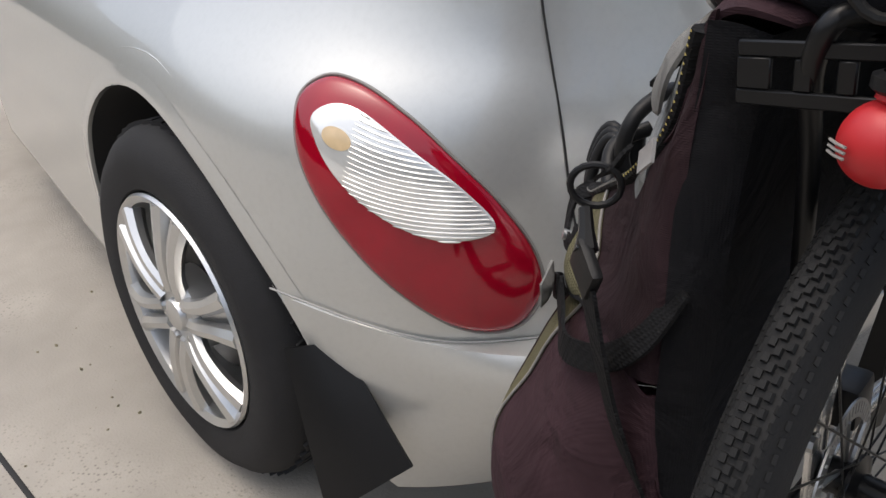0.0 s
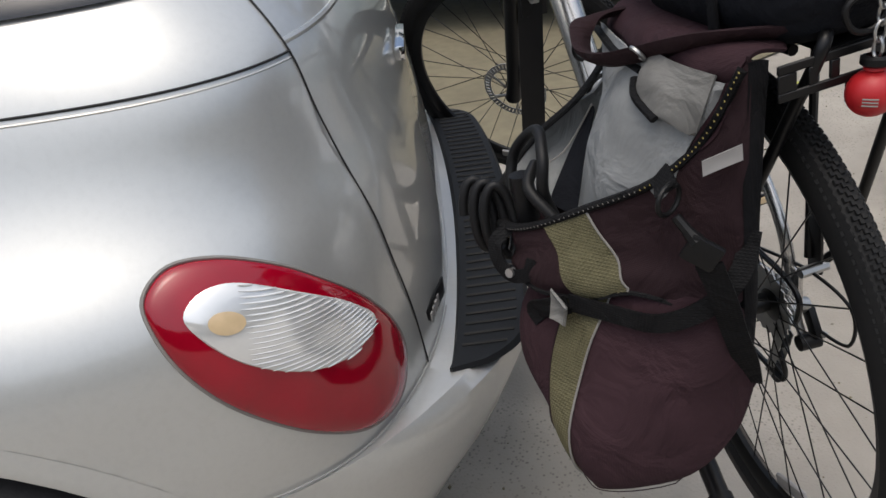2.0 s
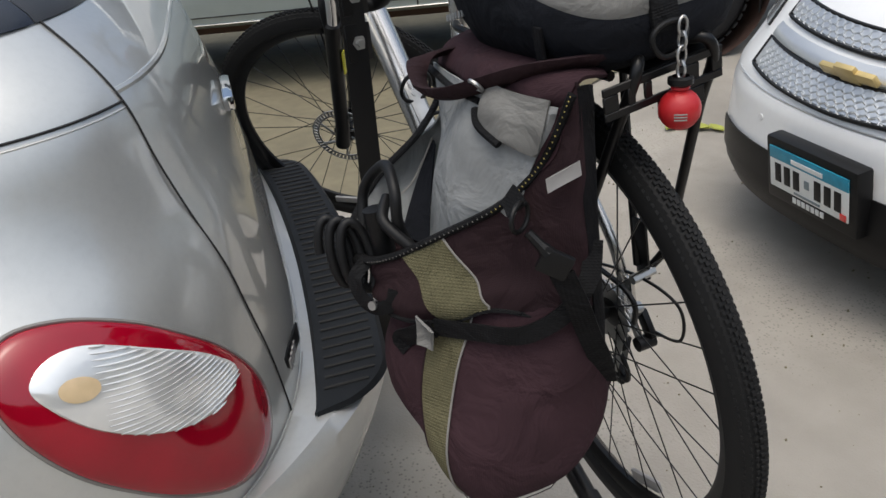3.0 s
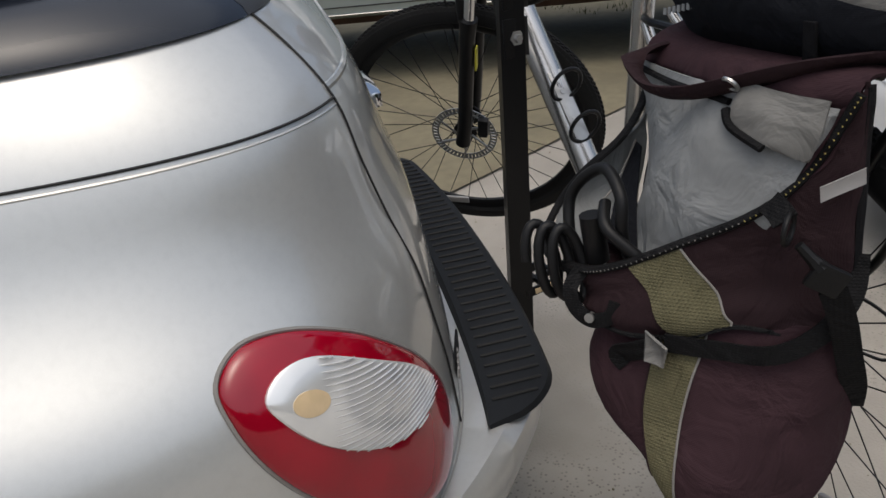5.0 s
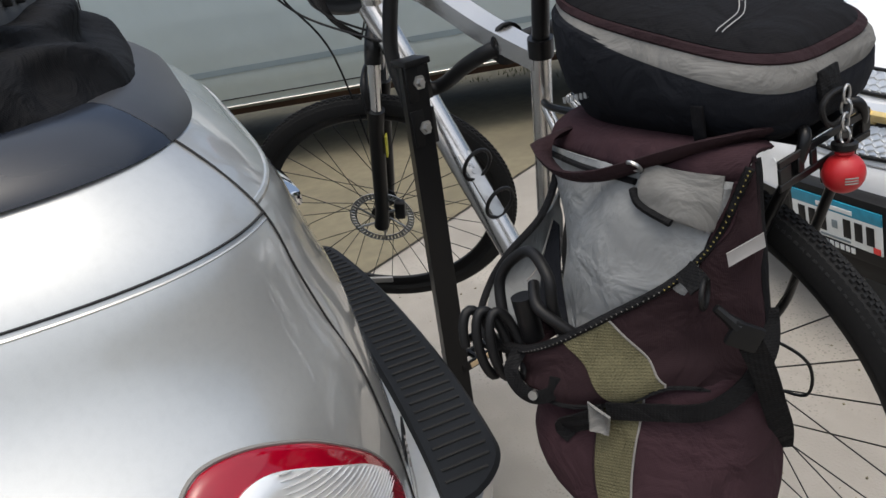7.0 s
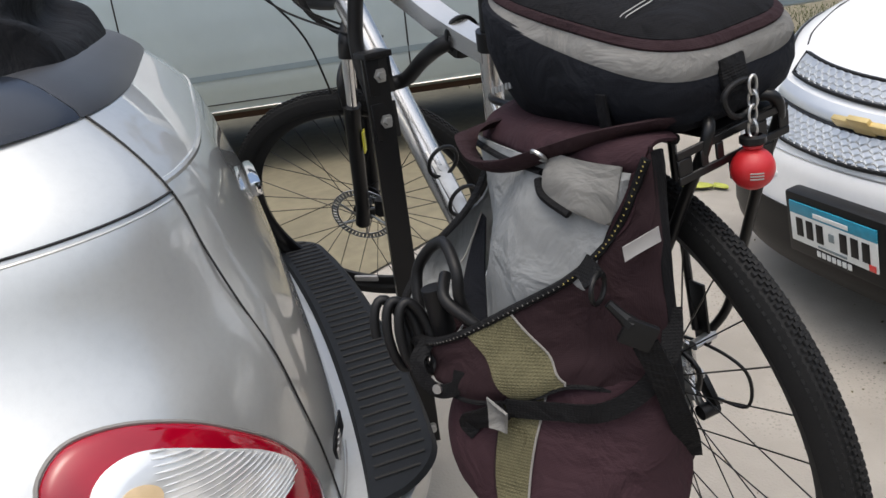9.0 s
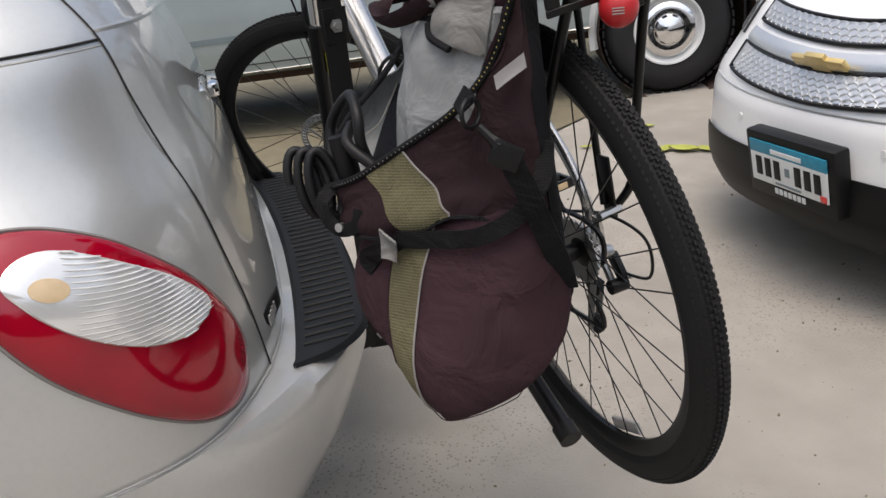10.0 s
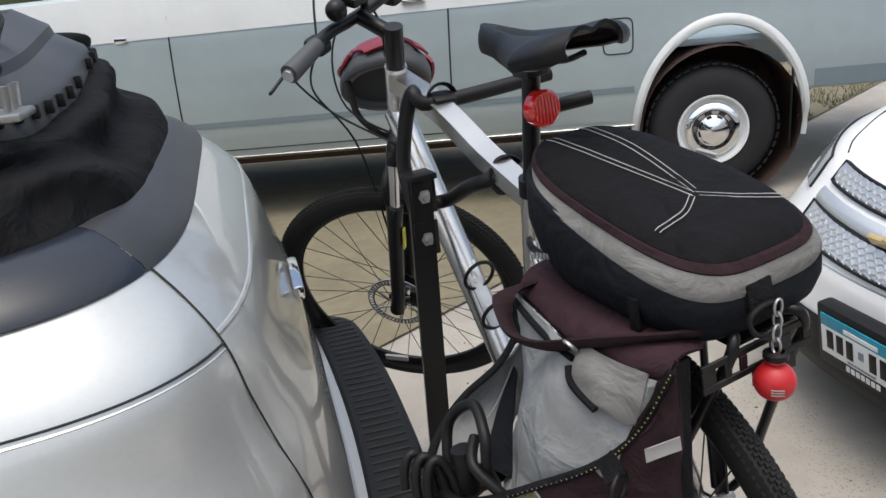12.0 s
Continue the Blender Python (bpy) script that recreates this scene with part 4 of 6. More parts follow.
# bottle cage on the down tube
DT = (HB - BB).normalized()
up_dt = Vector((-DT.z, 0, DT.x))
c0 = BB.lerp(HB, 0.42)
cage = new("bottle_cage")
cage.parent = bike
part("cage_back", box(bmesh.new(), (0.15, 0.030, 0.008), c0 + up_dt * 0.034, Matrix((DT, Vector((0, 1, 0)), up_dt)).transposed(), 0.002), "steel", cage)
for s in (-0.055, 0.035):
    ring = [c0 + DT * (s + 0.02 * math.cos(a)) + up_dt * (0.062 + 0.029 * math.cos(a)) + Vector((0, 0.033 * math.sin(a), 0)) for a in [2 * math.pi * i / 24 for i in range(24)]]
    part("cage_loop", tube(ring, 0.0042, 8, closed=True), "black_plastic", cage)
for s in (-0.03, 0.03):
    part("bolt", tube([c0 + DT * s + up_dt * 0.034, c0 + DT * s + up_dt * 0.040], 0.006, 8), "steel", cage)
# kickstand folded back along the wheel
part("kickstand", tube([RC + Vector((0.05, 0.07, -0.02)), Vector((0.025, 0.13, -0.085)), Vector((-0.010, 0.158, -0.118)), Vector((-0.014, 0.160, -0.120)), Vector((-0.165, 0.181, -0.174))], [0.008, 0.009, 0.009, 0.0135, 0.0135], 12), "black_metal", bike)
part("kickstand_foot", tube([Vector((-0.155, 0.180, -0.170)), Vector((-0.178, 0.183, -0.179))], 0.0165, 14), "black_plastic", bike)
# white sticker on the front tyre and pale maker's bars
part("wheel_reflector", box(bmesh.new(), (0.07, 0.008, 0.02), WM @ Vector((0.03, 0.012, -0.285)), WM.to_3x3() @ Matrix.Rotation(0.1, 3, "Y"), 0.003), "reflective", FWH)
part("wheel_reflector", box(bmesh.new(), (0.07, 0.008, 0.02), RC + Vector((-0.10, 0.0, -0.272)), Matrix.Rotation(radians(20), 3, "Y"), 0.003), "reflective", RW)

# luggage rack over the rear wheel
rack = new("luggage_rack")
rack.parent = bike
for k in (-1, 1):
    part("rail", tube(spline([(0.29, 0.03 * k, 0.40), (0.22, 0.055 * k, 0.405), (0.0, 0.062 * k, 0.405), (-0.14, 0.062 * k, 0.405)], 5), 0.006, 8), "black_metal", rack)
    part("hoop", tube(spline([(-0.17, 0.02 + 0.03 * k, 0.428), (-0.192, 0.02 + 0.045 * k, 0.43), (-0.192, 0.02 + 0.056 * k, 0.405), (-0.165, 0.02 + 0.062 * k, 0.35), (-0.134, 0.02 + 0.071 * k, 0.281), (-0.088, 0.02 + 0.086 * k, 0.179), (-0.042, 0.02 + 0.10 * k, 0.077), RC + Vector((-0.02, 0.085 * k, 0.045))], 6), 0.0068, 10), "black_metal", rack)
    part("strut", tube([(0.03, 0.085 * k, 0.39), (0.01, 0.02 + 0.085 * k, 0.18), RC + Vector((-0.012, 0.085 * k, 0.06))], 0.006, 8), "black_metal", rack)
    part("eyelet_bolt", tube([RC + Vector((-0.03, 0.06 * k, 0.052)), RC + Vector((-0.03, 0.10 * k, 0.052))], 0.008, 8), "steel", rack)
    part("foot_plate", box(bmesh.new(), (0.028, 0.005, 0.10), RC + Vector((-0.02, 0.09 * k, 0.09)), bevel=0.002), "black_metal", rack)
bm = bmesh.new()
Y0, Y1, ZP = -0.115, 0.115, 0.40
for y0, y1, z0, z1 in ((-0.045, 0.115, 0.009, 0.018), (-0.045, 0.115, -0.018, -0.009), (-0.045, -0.030, -0.009, 0.009), (-0.012, 0.018, -0.009, 0.009), (0.052, 0.062, -0.009, 0.009), (0.074, 0.084, -0.009, 0.009), (0.096, 0.115, -0.009, 0.009), (-0.018, 0.045, -0.038, -0.018)):
    box(bm, (0.004, y1 - y0, z1 - z0), (-0.195, (y0 + y1) / 2, ZP + (z0 + z1) / 2), bevel=0.001, segs=1)
part("rear_plate", bm, "black_metal", rack, "black rack plate with cut-out holes")
part("deck", box(bmesh.new(), (0.34, 0.11, 0.006), (-0.01, 0, 0.411), bevel=0.002), "black_metal", rack)

# red ball on a chain below the trunk bag
BALL = thing("key_ball", "glossy red rubber ball hanging on a steel chain", "ball", Matrix.Translation((0.158, -0.383, 0.982)))
bm = lathe(bmesh.new(), [(0.0001, -0.0225)] + [(0.0225 * math.cos(a), 0.0225 * math.sin(a)) for a in [radians(-80 + 10 * i) for i in range(16)]] + [(0.010, 0.023), (0.009, 0.028), (0.0001, 0.028)], Matrix.Rotation(math.pi / 2, 4, "X"), 28)
ball = part("sphere", bm, "ball", BALL)
part("neck_ring", lathe(bmesh.new(), [(0.011, 0.026), (0.0135, 0.028), (0.0135, 0.034), (0.009, 0.036)], Matrix.Rotation(math.pi / 2, 4, "X"), 20), "black_plastic", BALL)
for i in range(3):
    part("text_bar", tube([Vector((0.0266 * math.cos(a), 0.0266 * math.sin(a), -0.004 + 0.003 * i)) for a in (2.2, 2.45, 2.7)], 0.0009, 5), "piping", ball)
for i in range(4):
    z = 0.042 + 0.015 * i
    turn = Matrix.Rotation(math.pi / 2 * (i % 2), 3, "Z")
    part("chain_link", tube([turn @ Vector((0.0055 * math.cos(a), 0, 0)) + Vector((0, 0, z + 0.0095 * math.sin(a))) for a in [2 * math.pi * j / 14 for j in range(14)]], 0.0016, 6, closed=True), "steel", BALL)

# ---- hitch rack ----
hitch = thing("hitch_rack", "black steel hitch rack with two padded arms holding the bicycle", "bike rack", Matrix.Translation((0.96, -0.30, 0)))
lean = Vector((0.012, -0.027, 0.83))
mast0, mast1 = Vector((-0.005, 0.012, 0.24)), Vector((0.012, -0.024, 1.065))
part("mast", tube([mast0, mast1], 0.032, 4, square=True), "black_metal", hitch)
part("mast_cap", box(bmesh.new(), (0.056, 0.056, 0.012), mast1 + Vector((0, 0, 0.005)), bevel=0.003), "black_plastic", hitch)
part("receiver", tube([(0, 0.03, 0.27), (0, 0.42, 0.27)], 0.034, 4, square=True), "black_metal", hitch)
for z in (1.033, 0.948, 0.275):
    t = (z - 0.24) / 0.825
    q = mast0.lerp(mast1, t) + Vector((-0.024, 0, 0))
    part("bolt", lathe(bmesh.new(), [(0.0001, 0.011), (0.007, 0.011), (0.0085, 0.006), (0.0085, 0.003), (0.014, 0.003), (0.014, 0.0)], Matrix.Translation(q) @ Matrix.Rotation(math.pi / 2, 4, "Z"), 6), "steel", hitch)
    if z > 0.5:
        part("side_plate", box(bmesh.new(), (0.006, 0.05, 0.07), q + Vector((0.004, 0, 0)), bevel=0.002), "black_metal", hitch)
inv = Matrix.Translation((-0.96, 0.30, 0)) @ BIKE
ra = inv @ Vector((0.41, 0.012, 0.478))
fa = inv @ Vector((0.625, 0.01, 0.588))
part("arm", tube(spline([mast1 + Vector((0, -0.01, -0.055)), mast1 + Vector((-0.02, -0.05, -0.05)), ra.lerp(mast1, 0.4) + Vector((0, -0.01, -0.02)), ra, ra + Vector((-0.01, -0.14, 0.012))], 6), 0.014, 12), "black_plastic", hitch, "foam-covered arm")
part("arm", tube(spline([mast1 + Vector((0.03, 0.0, -0.08)), mast1 + Vector((0.055, 0.004, -0.01)), mast1 + Vector((0.06, 0.0, 0.05)), fa.lerp(mast1, 0.4) + Vector((0.03, 0.01, 0.075)), fa, fa + Vector((-0.01, -0.26, 0.02))], 6), 0.015, 12), "black_plastic", hitch, "foam-covered arm")
for q in (ra, fa):
    part("cradle", box(bmesh.new(), (0.045, 0.05, 0.045), q + Vector((0, -0.02, -0.005)), Matrix.Rotation(radians(-20), 3, "Y"), 0.012), "black_plastic", hitch)
    part("cradle_strap", tube([q + Vector((0, 0.016 * math.cos(a) * 1.9 - 0.02, 0.03 * math.sin(a) + 0.005)) for a in [2 * math.pi * i / 18 for i in range(18)]], 0.009, 8, closed=True, flat=0.35), "black_plastic", hitch)

# ---- helmet hanging from the bars ----
hel = thing("helmet", "red and grey bicycle helmet hanging from the handlebar", "helmet", Matrix.Translation(BIKE @ SF(0.10, -0.11, 0.03)) @ pose(0, 0, 0, 35, 20, 30))
bm = bmesh.new()
bmesh.ops.create_uvsphere(bm, u_segments=24, v_segments=14, radius=1, matrix=Matrix.Diagonal((0.12, 0.095, 0.085, 1)))
bmesh.ops.delete(bm, geom=[v for v in bm.verts if v.co.z < -0.03], context="VERTS")
part("shell", bm, "grey_plastic", hel).modifiers.new("depth", "SOLIDIFY").thickness = 0.02
for y0, y1 in ((-0.95, -0.45), (-0.2, 0.2), (0.45, 0.95)):
    for a0, a1 in ((20, 70), (85, 160)):
        rows = []
        for i in range(9):
            y = y0 + (y1 - y0) * i / 8
            c = math.sqrt(1 - y * y)
            rows.append([(0.125 * c * math.cos(a), 0.1 * y, 0.09 * c * math.sin(a)) for a in [radians(a0 + (a1 - a0) * k / 10) for k in range(11)]])
        part("panel", sheet(rows, 0.006), "helmet_red", hel, "dark red shell panel")
part("chin_strap", tube(spline([(0.04, 0.08, -0.02), (0.03, 0.05, -0.10), (0.0, 0.0, -0.14), (0.03, -0.05, -0.10), (0.04, -0.08, -0.02)], 6), 0.008, 6, flat=0.2), "strap", hel)

# ---- trunk bag on the luggage rack ----
TB = BIKE @ Matrix.Translation((-0.008, 0.008, 0.415))
tbag = thing("trunk_bag", "black and grey padded bicycle trunk bag on the rack", "bag", TB)


def tb_ring(hx, hy, z, n=72, p=4.2, nose=0.0, tilt=0.0):
    out = []
    for i in range(n):
        a = 2 * math.pi * i / n
        c, s = math.cos(a), math.sin(a)
        x = math.copysign(abs(c) ** (2 / p), c) * hx * 0.92
        y = math.copysign(abs(s) ** (2 / p), s) * hy * (1 - 0.06 * max(0, -c) - 0.24 * max(0, c))
        zz = z + 0.62 * tilt * (x + 0.2)
        w = noise.noise(Vector((x * 12, y * 12, z * 20))) * 0.004
        out.append(Vector((x + nose, y, zz)) * 1.0 + Vector((c * w, s * w, w)))
    return out


def skin_rings(rings, cap=True):
    bm = bmesh.new()
    vs = [[bm.verts.new(p) for p in r] for r in rings]
    n = len(vs[0])
    for a, b in zip(vs, vs[1:]):
        for i in range(n):
            bm.faces.new((a[i], a[(i + 1) % n], b[(i + 1) % n], b[i]))
    if cap:
        bm.faces.new(vs[-1])
        bm.faces.new(vs[0][::-1])
    return bm


part("body", skin_rings([tb_ring(hx, hy, z, tilt=t) for hx, hy, z, t in ((0.165, 0.085, 0.0, 0.0), (0.185, 0.10, 0.008, 0.0), (0.199, 0.115, 0.020, 0.12), (0.206, 0.122, 0.038, 0.24), (0.207, 0.119, 0.056, 0.40), (0.203, 0.115, 0.062, 0.40))]), "navy_cloth", tbag, "blue-black lower body")
part("zip_band", skin_rings([tb_ring(hx, hy, z, tilt=t) for hx, hy, z, t in ((0.203, 0.116, 0.054, 0.40), (0.209, 0.116, 0.066, 0.365), (0.209, 0.110, 0.078, 0.31), (0.204, 0.102, 0.087, 0.31))]), "beige_cloth", tbag, "pale grey zip band")
part("lid_edge", skin_rings([tb_ring(hx, hy, z, tilt=t) for hx, hy, z, t in ((0.203, 0.101, 0.085, 0.31), (0.206, 0.103, 0.090, 0.31), (0.202, 0.099, 0.096, 0.31), (0.193, 0.092, 0.098, 0.31))]), "burgundy_dark", tbag, "brown lid piping")
lid_levels = ((0.196, 0.095, 0.092, 0.31), (0.197, 0.096, 0.098, 0.31), (0.188, 0.088, 0.107, 0.308), (0.163, 0.072, 0.112, 0.304), (0.11, 0.048, 0.115, 0.30), (0.04, 0.02, 0.116, 0.30))
part("lid", skin_rings([tb_ring(hx, hy, z, tilt=t) for hx, hy, z, t in lid_levels]), "black_cloth", tbag, "padded black lid with white stitching")


def lid_z(x, y):
    e = max(abs(x) / 0.184, abs(y) / (0.096 - 0.1 * max(0, x)))
    return np.interp(e, (0, 0.5, 0.82, 0.95, 1), (0.116, 0.115, 0.112, 0.107, 0.098)) + 0.62 * 0.304 * (x + 0.2) + 0.002


for line in (((0.165, 0.040), (0.05, 0.026), (-0.08, 0.006)), ((0.165, 0.030), (0.05, 0.017), (-0.07, 0.0)), ((0.165, -0.018), (0.06, -0.020), (-0.075, 0.0)), ((0.165, -0.028), (0.06, -0.030), (-0.07, -0.008)), ((-0.075, 0.006), (-0.098, 0.04), (-0.105, 0.083)), ((-0.083, 0.006), (-0.105, 0.04), (-0.112, 0.082)), ((-0.075, -0.002), (-0.105, -0.035), (-0.135, -0.078)), ((-0.083, 0.0), (-0.112, -0.033), (-0.142, -0.074))):
    pts = spline([(x, y, 0) for x, y in line], 12)
    part("stitching", tube([(p.x, p.y, lid_z(p.x, p.y)) for p in pts], 0.0006, 5), "white_thread", tbag)
part("zip_pull", tube([(0.06, -0.128, 0.13), (0.03, -0.135, 0.125)], 0.004, 6), "steel", tbag)
dr = [(-0.200, 0.028 + 0.022 * math.cos(a), 0.040 + (0.024 * math.sin(a) if math.sin(a) < 0 else 0.012 * math.sin(a))) for a in [2 * math.pi * i / 20 for i in range(20)]]
part("d_ring", tube(dr, 0.0032, 8, closed=True), "black_plastic", tbag)
part("tab", box(bmesh.new(), (0.006, 0.034, 0.035), (-0.194, 0.028, 0.06), Matrix.Rotation(radians(8), 3, "Y"), 0.002), "strap", tbag)
part("side_tab", box(bmesh.new(), (0.016, 0.005, 0.05), (-0.10, 0.119, 0.035), bevel=0.002), "black_cloth", tbag)
for i in range(9):
    part("text_bar", box(bmesh.new(), (0.005, 0.0015, 0.008), (0.13 - 0.008 * i, 0.113 - 0.0006 * i, 0.04 + 0.002 * i), Matrix.Rotation(radians(8), 3, "X")), "grey_cloth", tbag)

# ---- open pannier on the side of the bicycle ----
pan = thing("pannier", "open burgundy canvas pannier with grey lining and olive mesh", "bag")


def V(*q):
    return Vector(q)


def cloth(rows, per=4, rough=0.004, seed=0.0, freq=14.0):
    """Rows of control points, smoothed both ways and creased a little."""
    fine = [spline(r, per) for r in rows]
    cols = list(zip(*fine))
    cols = [spline(c, per) for c in cols]
    grid = [list(r) for r in zip(*cols)]
    for i, r in enumerate(grid):
        for j, p in enumerate(r):
            k = 1 if 0 < i < len(grid) - 1 and 0 < j < len(r) - 1 else 0.2
            q = p * freq + V(seed, seed, seed)
            r[j] = p + V(noise.noise(q), noise.noise(q + V(7, 0, 0)), noise.noise(q + V(0, 9, 0))) * rough * k
    return grid


# columns run from the front-outer edge round the outer corner to the inner edge at the rear
LOW = [
    [V(0.33, -0.3, 0.645), V(0.33, -0.2, 0.635), V(0.285, -0.115, 0.613), V(0.245, -0.098, 0.585), V(0.210, -0.112, 0.530), V(0.190, -0.128, 0.523), V(0.158, -0.190, 0.550), V(0.15, -0.235, 0.590), V(0.165, -0.2873, 0.615)],
    [V(0.42, -0.3, 0.66), V(0.4, -0.16, 0.645), V(0.335, -0.085, 0.63), V(0.26, -0.082, 0.605), V(0.215, -0.094, 0.560), V(0.184, -0.118, 0.550), V(0.146, -0.195, 0.567), V(0.15, -0.262, 0.6), V(0.165, -0.291, 0.63)],
    [V(0.45, -0.3, 0.69), V(0.425, -0.15, 0.68), V(0.362, -0.088, 0.672), V(0.285, -0.086, 0.655), V(0.225, -0.1, 0.635), V(0.18, -0.135, 0.625), V(0.148, -0.205, 0.63), V(0.152, -0.275, 0.645), V(0.165, -0.2947, 0.66)],
    [V(0.45, -0.3, 0.73), V(0.425, -0.16, 0.725), V(0.372, -0.105, 0.72), V(0.308, -0.113, 0.714), V(0.247, -0.137, 0.708), V(0.195, -0.174, 0.705), V(0.162, -0.222, 0.705), V(0.160, -0.270, 0.71), V(0.170, -0.284, 0.72)],
    [V(0.45, -0.3, 0.76), V(0.425, -0.165, 0.755), V(0.376, -0.118, 0.748), V(0.318, -0.135, 0.762), V(0.262, -0.172, 0.770), V(0.208, -0.208, 0.775), V(0.176, -0.238, 0.775), V(0.166, -0.266, 0.76), V(0.172, -0.279, 0.76)],
]
grid = cloth(LOW, 5, 0.009, 1.3, 11)
body_ob = part("lower_body", sheet(grid, 0.004), "burgundy", pan, "worn burgundy canvas body")
# lid of the base
base = LOW[0]
bm = bmesh.new()
bm.faces.new([bm.verts.new(p) for p in spline(base, 5)])
part("base_panel", bm, "burgundy_dark", pan)
UP = [
    [V(0.45, -0.3, 0.76), V(0.432, -0.15, 0.757), V(0.382, -0.093, 0.748), V(0.325, -0.098, 0.742), V(0.268, -0.140, 0.752), V(0.230, -0.178, 0.772), V(0.182, -0.232, 0.765), V(0.168, -0.266, 0.77), V(0.172, -0.278, 0.77)],
    [V(0.452, -0.29, 0.77), V(0.435, -0.14, 0.766), V(0.387, -0.086, 0.756), V(0.333, -0.092, 0.757), V(0.268, -0.138, 0.768), V(0.228, -0.184, 0.788), V(0.186, -0.236, 0.795), V(0.170, -0.266, 0.81), V(0.173, -0.277, 0.815)],
    [V(0.455, -0.28, 0.78), V(0.435, -0.13, 0.775), V(0.385, -0.092, 0.77), V(0.335, -0.105, 0.785), V(0.275, -0.15, 0.8), V(0.230, -0.202, 0.81), V(0.193, -0.238, 0.83), V(0.174, -0.265, 0.85), V(0.175, -0.276, 0.86)],
    [V(0.458, -0.275, 0.79), V(0.438, -0.12, 0.782), V(0.387, -0.089, 0.785), V(0.34, -0.108, 0.80), V(0.282, -0.155, 0.828), V(0.234, -0.206, 0.855), V(0.203, -0.240, 0.895), V(0.179, -0.262, 0.935), V(0.178, -0.275, 0.945)],
    [V(0.46, -0.27, 0.8), V(0.44, -0.11, 0.788), V(0.388, -0.086, 0.8), V(0.345, -0.112, 0.815), V(0.29, -0.16, 0.855), V(0.240, -0.208, 0.895), V(0.212, -0.246, 0.945), V(0.187, -0.268, 1.018), V(0.185, -0.275, 1.03)],
]
grid_u = cloth(UP, 5, 0.006, 4.7, 18)
part("upper_pocket", sheet(grid_u, 0.004), "burgundy_dark", pan, "sagging burgundy pocket wall")


def over(grid, c0, c1, r0=0, r1=None, lift=0.0025):
    """A strip of the same cloth lying on a part of the grid."""
    r1 = len(grid) if r1 is None else r1
    rows_ = []
    for i in range(r0, r1):
        row = []
        for j in range(c0, c1 + 1):
            a, b = grid[i][max(j - 1, 0)], grid[i][min(j + 1, len(grid[0]) - 1)]
            c, d = grid[max(i - 1, 0)][j], grid[min(i + 1, len(grid) - 1)][j]
            n_ = (b - a).cross(d - c).normalized()
            if n_.dot(V(-0.6, 0.8, 0)) < 0:
                n_ = -n_
            row.append(grid[i][j] + n_ * lift)
        rows_.append(row)
    return rows_


g = over(grid, 16, 20, 1)
part("olive_stripe", sheet(g, 0.002), "olive", pan, "olive mesh stripe")
part("piping", tube([r[-1] for r in g], 0.0014, 6), "piping", pan)
part("piping", tube([r[0] for r in g], 0.0014, 6), "burgundy_dark", pan)
part("base_seam", tube([r + V(-0.001, 0.001, 0) for r in over(grid, 2, 38, 2, 3)[0]], 0.0007, 5), "burgundy_dark", pan)


def slant(grid, top, low, n, lift=0.0025):
    """A strip of cloth across the grid, between two slanting edges (columns at the top and at the low row)."""
    out_ = []
    flat = over(grid, 0, len(grid[0]) - 1, 0, None, lift)
    for i, r in enumerate(flat):
        t = i / (len(flat) - 1)
        row = []
        for k in range(n + 1):
            c = (low[0] * (1 - t) + top[0] * t) * (1 - k / n) + (low[1] * (1 - t) + top[1] * t) * k / n
            j = min(int(c), len(r) - 2)
            row.append(r[j].lerp(r[j + 1], c - j))
        out_.append(row)
    return out_


g = slant(grid_u, (15.2, 19.3), (19.5, 24.6), 6)
part("olive_patch", sheet(g, 0.002), "olive", pan, "olive mesh patch")
part("piping", tube([r[-1] for r in g], 0.0014, 6), "piping", pan)
# black hem under the hanging pocket front
part("pocket_hem", tube([p + V(0, 0, -0.002) for p in grid_u[0][9:30]], 0.004, 6, flat=0.6), "strap", pan)
# zip edge along the mouth
edge_line = grid_u[-1][4:36]
part("zip_tape", tube(edge_line, 0.0075, 8, flat=0.7), "strap", pan)
n_t = len(edge_line)
for i in range(0, 150):
    t = i / 149 * (n_t - 1.001)
    k = int(t)
    p = edge_line[k].lerp(edge_line[k + 1], t - k)
    m_ = "yellow_thread" if i > 95 else "piping"
    if i % 2 == 0:
        part("zip_tooth", box(bmesh.new(), (0.0018, 0.0034, 0.0016), p + V(-0.0042, 0.0042, 0.001)), m_, pan, smooth=False)
# grey lining
LIN = [
    [V(0.525, -0.275, 0.992), V(0.43, -0.255, 0.995), V(0.34, -0.236, 1.0), V(0.26, -0.238, 1.0), V(0.205, -0.262, 1.0)],
    [V(0.50, -0.265, 0.945), V(0.42, -0.232, 0.945), V(0.335, -0.205, 0.945), V(0.265, -0.212, 0.945), V(0.215, -0.240, 0.95)],
    [V(0.47, -0.25, 0.89), V(0.41, -0.212, 0.885), V(0.34, -0.185, 0.885), V(0.275, -0.195, 0.89), V(0.225, -0.225, 0.905)],
    [V(0.45, -0.22, 0.82), V(0.40, -0.19, 0.815), V(0.345, -0.175, 0.82), V(0.29, -0.185, 0.83), V(0.24, -0.215, 0.85)],
    [V(0.44, -0.19, 0.76), V(0.40, -0.165, 0.76), V(0.345, -0.16, 0.77), V(0.29, -0.18, 0.78), V(0.24, -0.215, 0.80)],
]
part("lining", sheet(cloth(LIN, 6, 0.009, 8.2, 15), 0.003), "grey_cloth", pan, "creased pale grey lining")
